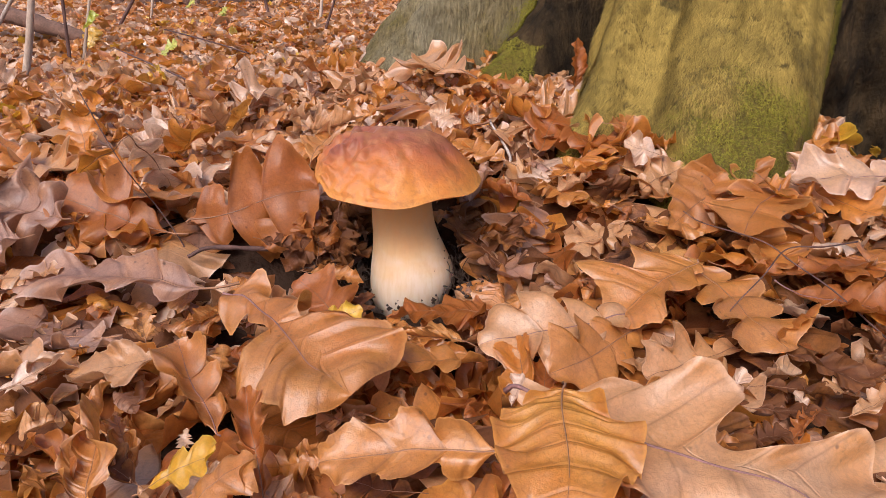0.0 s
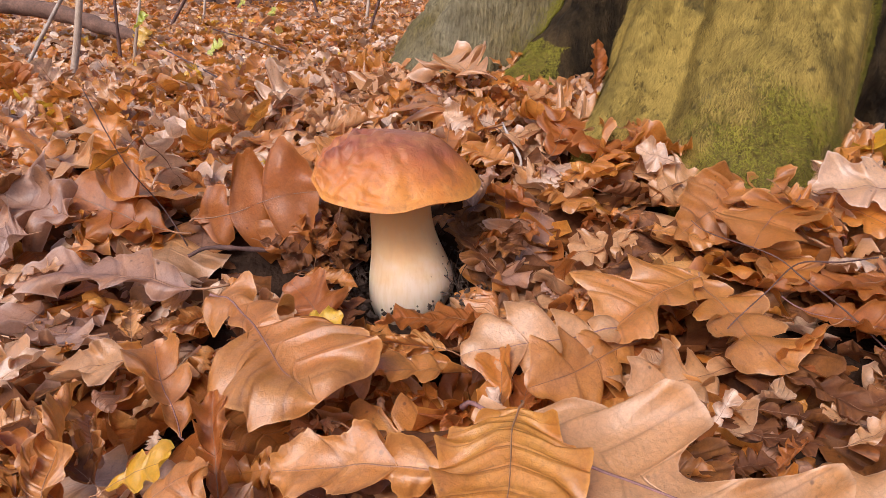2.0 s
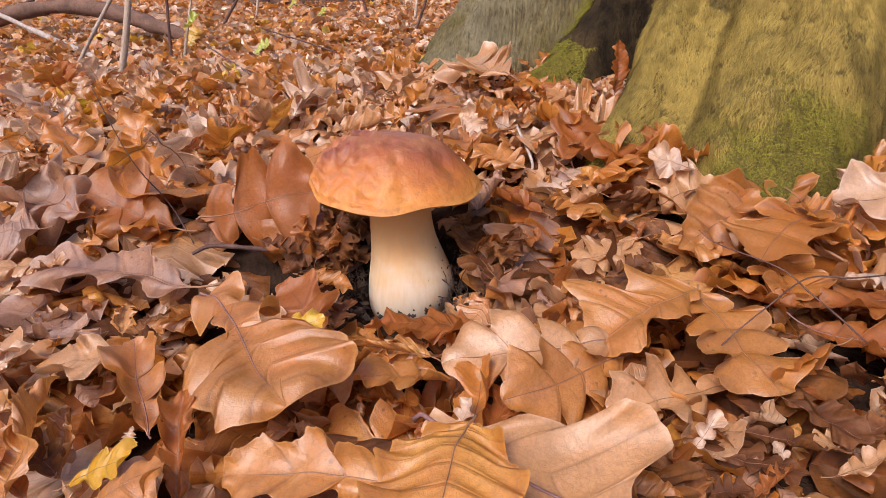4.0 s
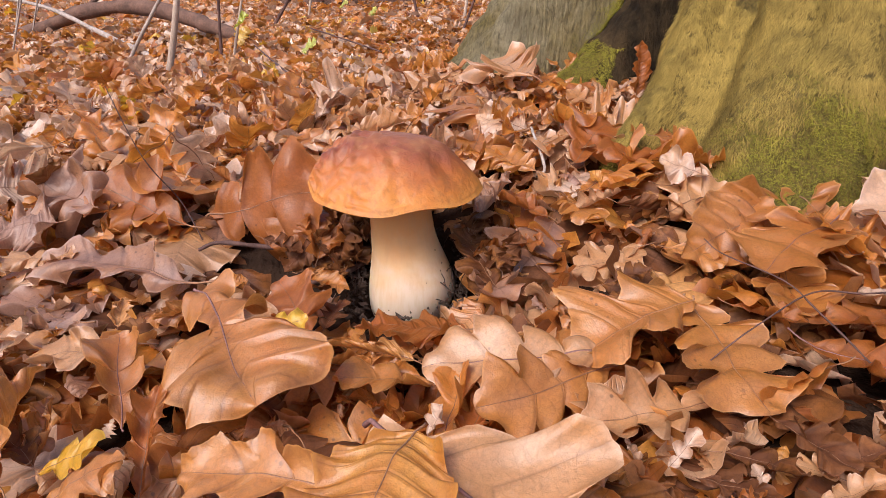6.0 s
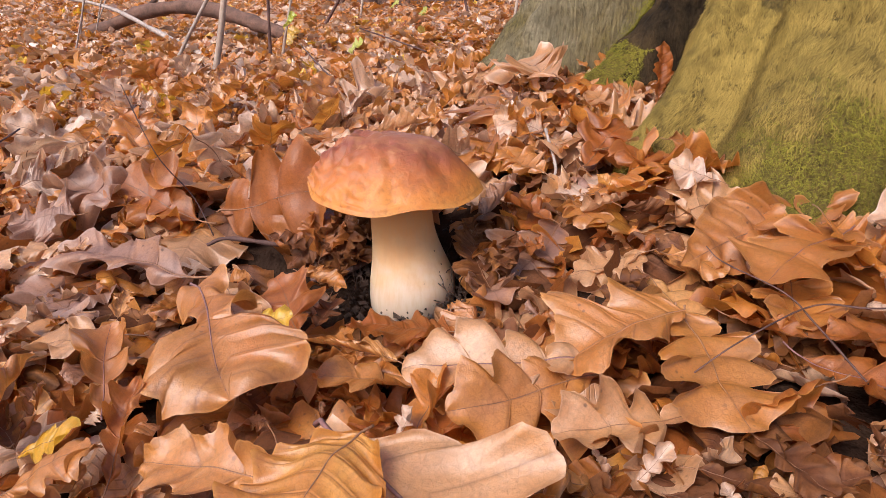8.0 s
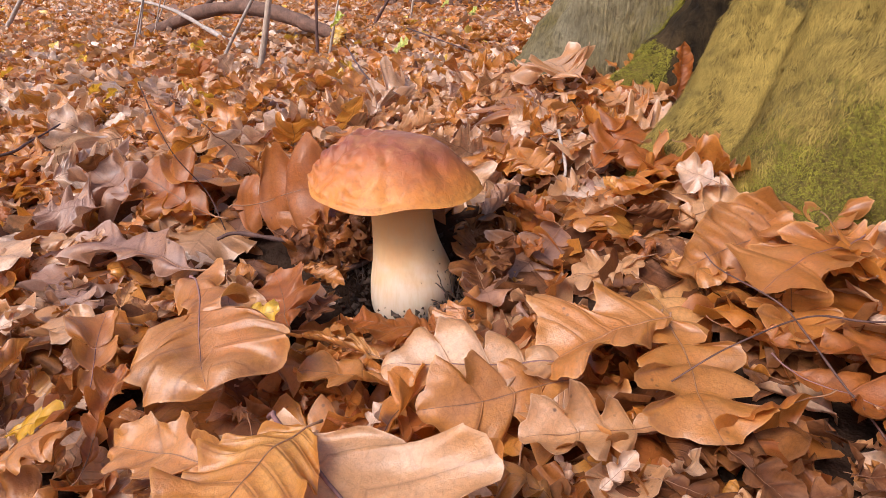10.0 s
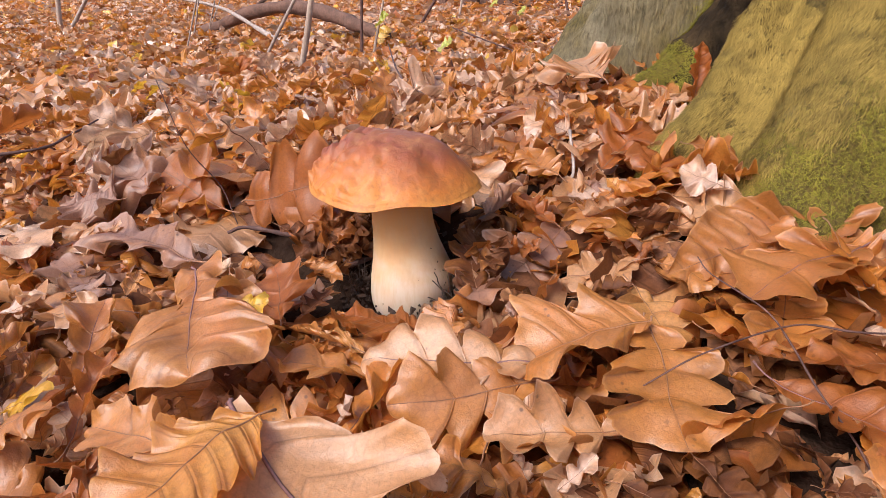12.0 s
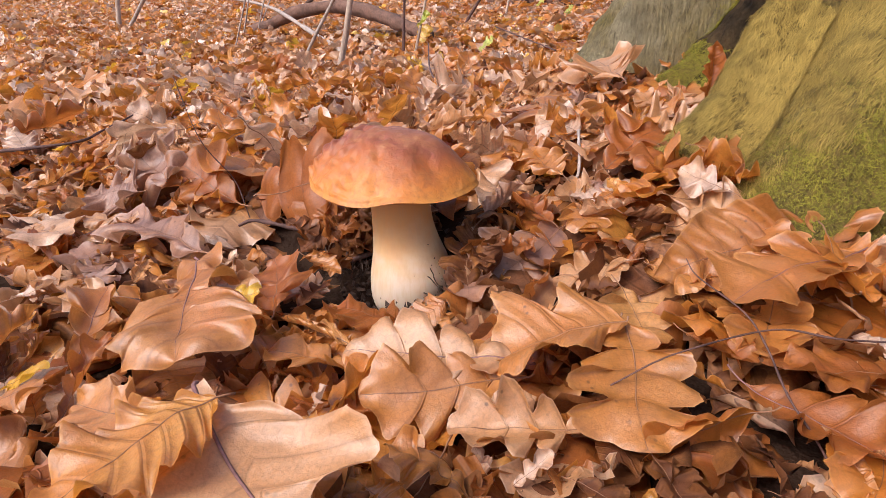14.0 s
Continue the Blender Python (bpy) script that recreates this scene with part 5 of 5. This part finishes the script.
leaf("oak", (-0.3351, -0.0119, 0.0369), (-0.3368, 0.0252, 0.0413), 1.10, -20, curl=0.6, bend=0.2, mat=TAN, seed=745)
leaf("oak", (-0.2834, -0.0620, 0.0362), (-0.2045, -0.0761, 0.0401), 0.90, 0, curl=0.5, bend=0.2, mat=PALE, seed=752)
leaf("oak", (-0.3524, 0.0352, 0.0370), (-0.3442, 0.0639, 0.0410), 1.10, 0, curl=0.8, bend=0.2, mat=RUSSET, seed=759)
leaf("oak", (-0.1908, -0.1252, 0.0337), (-0.1261, -0.1268, 0.0362), 0.70, -20, curl=0.9, bend=0.2, mat=PALE, seed=766)
leaf("beech", (-0.0863, -0.1857, 0.0310), (-0.1027, -0.1544, 0.0351), 0.60, 0, curl=2.4, bend=0.2, mat=TAN, seed=773, note="tightly rolled")
leaf("oak", (0.0138, -0.2227, 0.0404), (-0.0066, -0.2241, 0.0398), 1.10, 0, curl=0.6, bend=0.2, mat=RUSSET, seed=780)
leaf("oak", (0.0340, -0.2380, 0.0482), (0.0132, -0.2375, 0.0451), 1.10, 0, curl=0.6, bend=0.2, mat=RUSSET, seed=787)
leaf("beech", (0.0948, -0.1767, 0.0357), (0.1224, -0.1890, 0.0415), 0.90, 0, curl=1.1, bend=0.2, mat=TAN, seed=794)
leaf("oak", (0.2439, -0.0772, 0.0439), (0.2378, -0.1224, 0.0418), 1.10, 10, curl=0.5, bend=0.2, mat=ORANGE, seed=801)
leaf("beech", (0.2319, -0.1213, 0.0382), (0.2363, -0.0999, 0.0444), 0.80, 10, curl=1.0, bend=0.2, mat=TAN, seed=808)
leaf("oak", (0.2135, -0.1227, 0.0375), (0.2283, -0.1245, 0.0412), 1.00, 0, curl=0.6, bend=0.2, mat=BROWN, seed=815)
leaf("oak", (0.1539, -0.1411, 0.0340), (0.1794, -0.1522, 0.0378), 0.90, 0, curl=0.6, bend=0.2, mat=BROWN, seed=822)
leaf("oak", (0.1075, -0.1479, 0.0317), (0.1109, -0.1995, 0.0468), 0.90, 0, curl=-0.6, bend=0.2, mat=BROWN, seed=829)
leaf("oak", (0.0607, -0.1565, 0.0282), (0.0686, -0.1145, 0.0308), 0.60, -20, curl=0.9, bend=0.2, mat=RUSSET, seed=836)
leaf("oak", (0.0617, -0.0295, 0.0381), (0.0388, 0.0070, 0.0460), 1.10, 0, curl=0.8, bend=0.2, mat=BROWN, seed=843)
leaf("oak", (0.0489, -0.0052, 0.0385), (0.0697, -0.0472, 0.0400), 0.90, 0, curl=0.9, bend=0.2, mat=GREYISH, seed=850)
leaf("oak", (0.0352, 0.0210, 0.0448), (0.0548, 0.0243, 0.0526), 1.00, 0, curl=0.6, bend=0.2, mat=BROWN, seed=857)
leaf("beech", (0.0519, 0.0039, 0.0457), (0.0706, -0.0266, 0.0492), 0.90, 0, curl=1.2, bend=0.2, mat=BROWN, seed=864)
leaf("oak", (-0.0497, 0.0006, 0.0444), (-0.0344, -0.0035, 0.0330), 1.00, 0, curl=0.6, bend=0.2, mat=BROWN, seed=871)
leaf("oak", (-0.0766, -0.0105, 0.0478), (-0.0539, -0.0070, 0.0396), 1.00, 0, curl=0.6, bend=0.2, mat=BROWN, seed=878)
leaf("oak", (-0.8510, 1.5350, -0.0100), (-0.8420, 1.5600, 0.0450), 1.30, 20, curl=0.4, bend=0.2, mat=YELLOW, seed=906, note="pale")
leaf("oak", (-0.8450, 1.5000, 0.0418), (-0.7950, 1.5000, 0.0768), 1.20, 30, curl=0.4, bend=0.2, mat=GREENLEAF, seed=913, note="small")
leaf("oak", (-0.9464, 3.2000, -0.0123), (-0.8964, 3.2000, 0.0227), 1.20, 30, curl=0.4, bend=0.2, mat=GREENLEAF, seed=920, note="small")
leaf("oak", (-0.9565, 3.2000, -0.0488), (-0.9065, 3.2000, -0.0138), 1.20, 30, curl=0.4, bend=0.2, mat=GREENLEAF, seed=927, note="small")
leaf("oak", (-1.1003, 3.2000, 0.0137), (-1.0503, 3.2000, 0.0487), 1.20, 30, curl=0.4, bend=0.2, mat=GREENLEAF, seed=934, note="small")
leaf("oak", (-0.6879, 1.6000, -0.0303), (-0.6379, 1.6000, 0.0047), 1.20, 30, curl=0.4, bend=0.2, mat=GREENLEAF, seed=941, note="small")

# ---- loose litter ----
def bank(rng, count, nu, cols, strength):
    """A stock of leaf shapes to strew."""
    shapes = []
    for i in range(count):
        kind = "oak" if rng.random() < 0.72 else "beech"
        shapes.append(leaf_shape(kind, rng, nu, cols, rng.choice((-1, 1)) * rng.uniform(0.25, 1.5) * strength, rng.uniform(-1.0, 1.0) * strength, rng.uniform(0.03, 0.06), rng.uniform(-0.7, 0.7)))
    return shapes


def free_of(x, y, margin):
    """True where a loose leaf neither covers the mushroom nor stands in the trunk, nor fills the hollow beside the stem."""
    if ((x + 0.07) / 0.055) ** 2 + (y / 0.026) ** 2 < 1:
        return False
    if math.hypot(x, y) < 0.034 + margin:
        return False
    dx, dy = x - TREE.x, y - TREE.y
    return math.hypot(dx, dy) > bole(math.degrees(math.atan2(dy, dx)), 0.06) + margin * 0.3


def strew(label, rng, shapes, places, sizes, tilt, lift, top=9.0, odds=LITTER_ODDS, lower_odds=LITTER_ODDS):
    """Leaves at the places, joined. The last odds colour the older layer below; browner ones paint shade into gaps."""
    V, F, U, I = [], [], [], []
    start = 0
    for (x, y) in places:
        verts, faces, uv = shapes[rng.randrange(len(shapes))]
        size = rng.uniform(*sizes)
        turn = Matrix.Rotation(rng.uniform(0, 6.283), 3, "Z") @ Matrix.Rotation(rng.gauss(0, tilt), 3, "X") @ Matrix.Rotation(rng.gauss(0, tilt), 3, "Y")
        if rng.random() < 0.5:
            turn = turn @ Matrix.Rotation(math.pi, 3, "X")
        p = (verts - (0, 0.5, 0)) * (size * rng.uniform(0.9, 1.25), size, size)
        p = p @ np.array(turn).T
        rise = rng.random()
        p += (x, y, float(lie(x, y)) - 0.012 + lift[0] + (lift[1] - lift[0]) * rise)
        low = float(np.min(p[:, 2]) - (lie(x, y) - 0.03))
        if low < 0:
            p[:, 2] -= low
        high = float(np.max(p[:, 2]) - (lie(x, y) + top))
        if high > 0:
            p[:, 2] -= high
        V.append(p), U.append(uv)
        F.append(np.array(faces) + start)
        I.append(np.full(len(faces), rng.choices(range(len(LITTER)), lower_odds if rise < 0.45 else odds)[0]))
        start += len(verts)
    me = mesh_from("leaf_litter", np.concatenate(V), np.concatenate(F), LITTER, np.concatenate(U), np.concatenate(I))
    tagged(new("leaf_litter", me), label, "dead leaves", kind="stuff")


# behind the mushroom: paler odds put the brighter light there into colour
BACK_ODDS = [0.18, 0.24, 0.30, 0.0, 0.05, 0.004, 0.0, 0.24]
# single leaves strewn behind the mushroom and to its sides
rng = random.Random(8)
made = 0
while made < 210:
    x, y = rng.uniform(-0.62, 0.14), rng.uniform(0.06, 0.75)
    if x > -0.16 and y < 0.11 or x > 0.02 and y > 0.2 or not free_of(x, y, 0.03):
        continue
    made += 1
    way, size, lean = rng.uniform(0, 6.283), rng.uniform(0.038, 0.068), rng.gauss(0.1, 0.4)
    z = float(lie(x, y)) + rng.uniform(-0.004, 0.006) + size * 0.35 * abs(math.sin(lean)) - 0.004
    d = Vector((math.cos(way) * math.cos(lean), math.sin(way) * math.cos(lean), math.sin(lean))) * size * 0.5
    leaf(rng.choice(("oak", "oak", "oak", "beech")), Vector((x, y, z)) - d, Vector((x, y, z)) + d, rng.uniform(0.85, 1.15), rng.gauss(0, 24), rng.choice((-1, 1)) * rng.uniform(0.15, 0.9), rng.uniform(-0.5, 0.5),
         rng.choices(LITTER, BACK_ODDS)[0], rng.randrange(9999), 0.15, rng.uniform(0.04, 0.07), rng.uniform(-0.5, 0.5))

# leaves drifted against the foot of the trunk
rng = random.Random(31)
for i in range(32):
    a = rng.uniform(-130, -92)
    r = bole(a, 0.08) + rng.uniform(0.004, 0.04)
    x, y = TREE.x + r * math.cos(radians(a)), TREE.y + r * math.sin(radians(a))
    size, lean, way = rng.uniform(0.04, 0.062), rng.gauss(0.1, 0.25), radians(a) + math.pi + rng.gauss(0, 1.1)
    p = Vector((x, y, float(lie(x, y)) + rng.uniform(-0.006, 0.004)))
    d = Vector((math.cos(way) * math.cos(lean), math.sin(way) * math.cos(lean), math.sin(lean))) * size * 0.5
    # pale odds again, to brighten the drift by colour in place of light
    leaf(rng.choice(("oak", "oak", "oak", "beech")), p - d, p + d, rng.uniform(0.9, 1.2), rng.gauss(0, 22), rng.choice((-1, 1)) * rng.uniform(0.4, 1.3), rng.uniform(-0.6, 0.7),
         rng.choices(LITTER, (0.2, 0.22, 0.3, 0.0, 0.06, 0.0, 0.0, 0.22))[0], rng.randrange(9999), 0.12, 0.055, rng.uniform(-0.5, 0.5), note="drifted")

# small broken leaves in the hollow round the stem
rng = random.Random(13)
for i in range(26):
    a = rng.uniform(-0.4, 3.6)
    r = rng.uniform(0.036, 0.066)
    x, y = 0.006 + r * math.cos(a), r * math.sin(a)
    way, size, lean = rng.uniform(0, 6.283), rng.uniform(0.025, 0.045), rng.gauss(0.2, 0.5)
    p = Vector((x, y, float(lie(x, y)) - 0.002 + 0.3 * size * abs(math.sin(lean))))
    d = Vector((math.cos(way) * math.cos(lean), math.sin(way) * math.cos(lean), math.sin(lean))) * size * 0.5
    leaf(rng.choice(("oak", "beech")), p - d, p + d, rng.uniform(0.8, 1.2), rng.gauss(0, 30), rng.choice((-1, 1)) * rng.uniform(0.5, 1.6), rng.uniform(-0.6, 0.6), rng.choice((BROWN, BROWN, RUSSET, GREYISH)), rng.randrange(9999), 0.1, 0.06, rng.uniform(-0.5, 0.5), note="broken")

rng = random.Random(21)
NEAR_ODDS = [0.24, 0.20, 0.25, 0.07, 0.12, 0.002, 0.03, 0.09]
near_shapes = bank(rng, 48, 30, (0.4, 0.75, 1.0), 0.6)
spots = []
while len(spots) < 1900:
    x, y = rng.uniform(-0.75, 0.6), rng.uniform(-0.36, 0.62)
    if free_of(x, y, 0.028):
        spots.append((x, y))
# lower layer near the mushroom: brown old leaves, with gap shade put into colour
for part_of, odds, lower_odds in ((lambda y: y < 0.04, NEAR_ODDS, (0.10, 0.06, 0.04, 0.55, 0.22, 0.0, 0.03, 0.0)), (lambda y: y >= 0.04, BACK_ODDS, (0.2, 0.2, 0.16, 0.18, 0.2, 0.0, 0.05, 0.01))):
    strew("thick layer of dead oak and beech leaves round the mushroom", rng, near_shapes, [s for s in spots if part_of(s[1])], (0.045, 0.085), 0.3, (-0.012, 0.002), 0.001, odds, lower_odds)

# crumbled bits of leaf on top of the cover
spots = []
while len(spots) < 1700:
    x, y = rng.uniform(-0.6, 0.5), rng.uniform(-0.32, 0.55)
    if free_of(x, y, 0.02):
        spots.append((x, y))
strew("small broken bits of dead leaves on the leaf cover", rng, bank(rng, 24, 12, (0.55, 1.0), 1.3), spots, (0.008, 0.026), 0.5, (0.0, 0.012), 0.012, (0.25, 0.17, 0.22, 0.12, 0.14, 0.012, 0.04, 0.05), (0.25, 0.17, 0.22, 0.12, 0.14, 0.012, 0.04, 0.05))

# far leaves: more pale ones, the gloss of low-angle sky light painted in
FAR_ODDS = [0.20, 0.32, 0.20, 0.01, 0.07, 0.02, 0.0, 0.26]
mid_shapes = bank(rng, 30, 13, (1.0,), 1.2)
spots = []
while len(spots) < 12500:
    y = 0.3 + 2.6 * rng.random() ** 0.8
    x = rng.uniform(-1.5 * y - 1.0, 0.35 * y + 0.2)
    if (y > 0.6 or x < -0.7) and free_of(x, y, 0.03):
        spots.append((x, y))
strew("dead leaves spread over the forest floor", rng, mid_shapes, spots, (0.04, 0.075), 0.36, (-0.01, 0.02), odds=FAR_ODDS, lower_odds=FAR_ODDS)

far_shapes = bank(rng, 20, 9, (1.0,), 1.3)
spots = []
while len(spots) < 18000:
    y = 2.0 + 6.5 * rng.random() ** 0.85
    x = rng.uniform(-1.9 * y - 1.2, 0.6 * y + 0.3)
    spots.append((x, y))
strew("dead leaves far across the forest floor", rng, far_shapes, spots, (0.05, 0.09), 0.36, (-0.005, 0.025), odds=FAR_ODDS, lower_odds=FAR_ODDS)

spots = []
while len(spots) < 9000:
    a, r = rng.uniform(0, 6.283), 4.6 * rng.random() ** 0.6
    x, y = r * math.cos(a), r * math.sin(a)
    seen = -1.5 * y - 1.0 < x < 0.35 * y + 0.2 and y > 0.3 or -0.75 < x < 0.6 and -0.36 < y < 0.65
    if not seen and free_of(x, y, 0.03) and (y < -0.45 or r > 0.55):
        spots.append((x, y))
strew("dead leaves on the forest floor all round", rng, far_shapes, spots, (0.07, 0.11), 0.25, (-0.012, 0.012), odds=FAR_ODDS, lower_odds=FAR_ODDS)
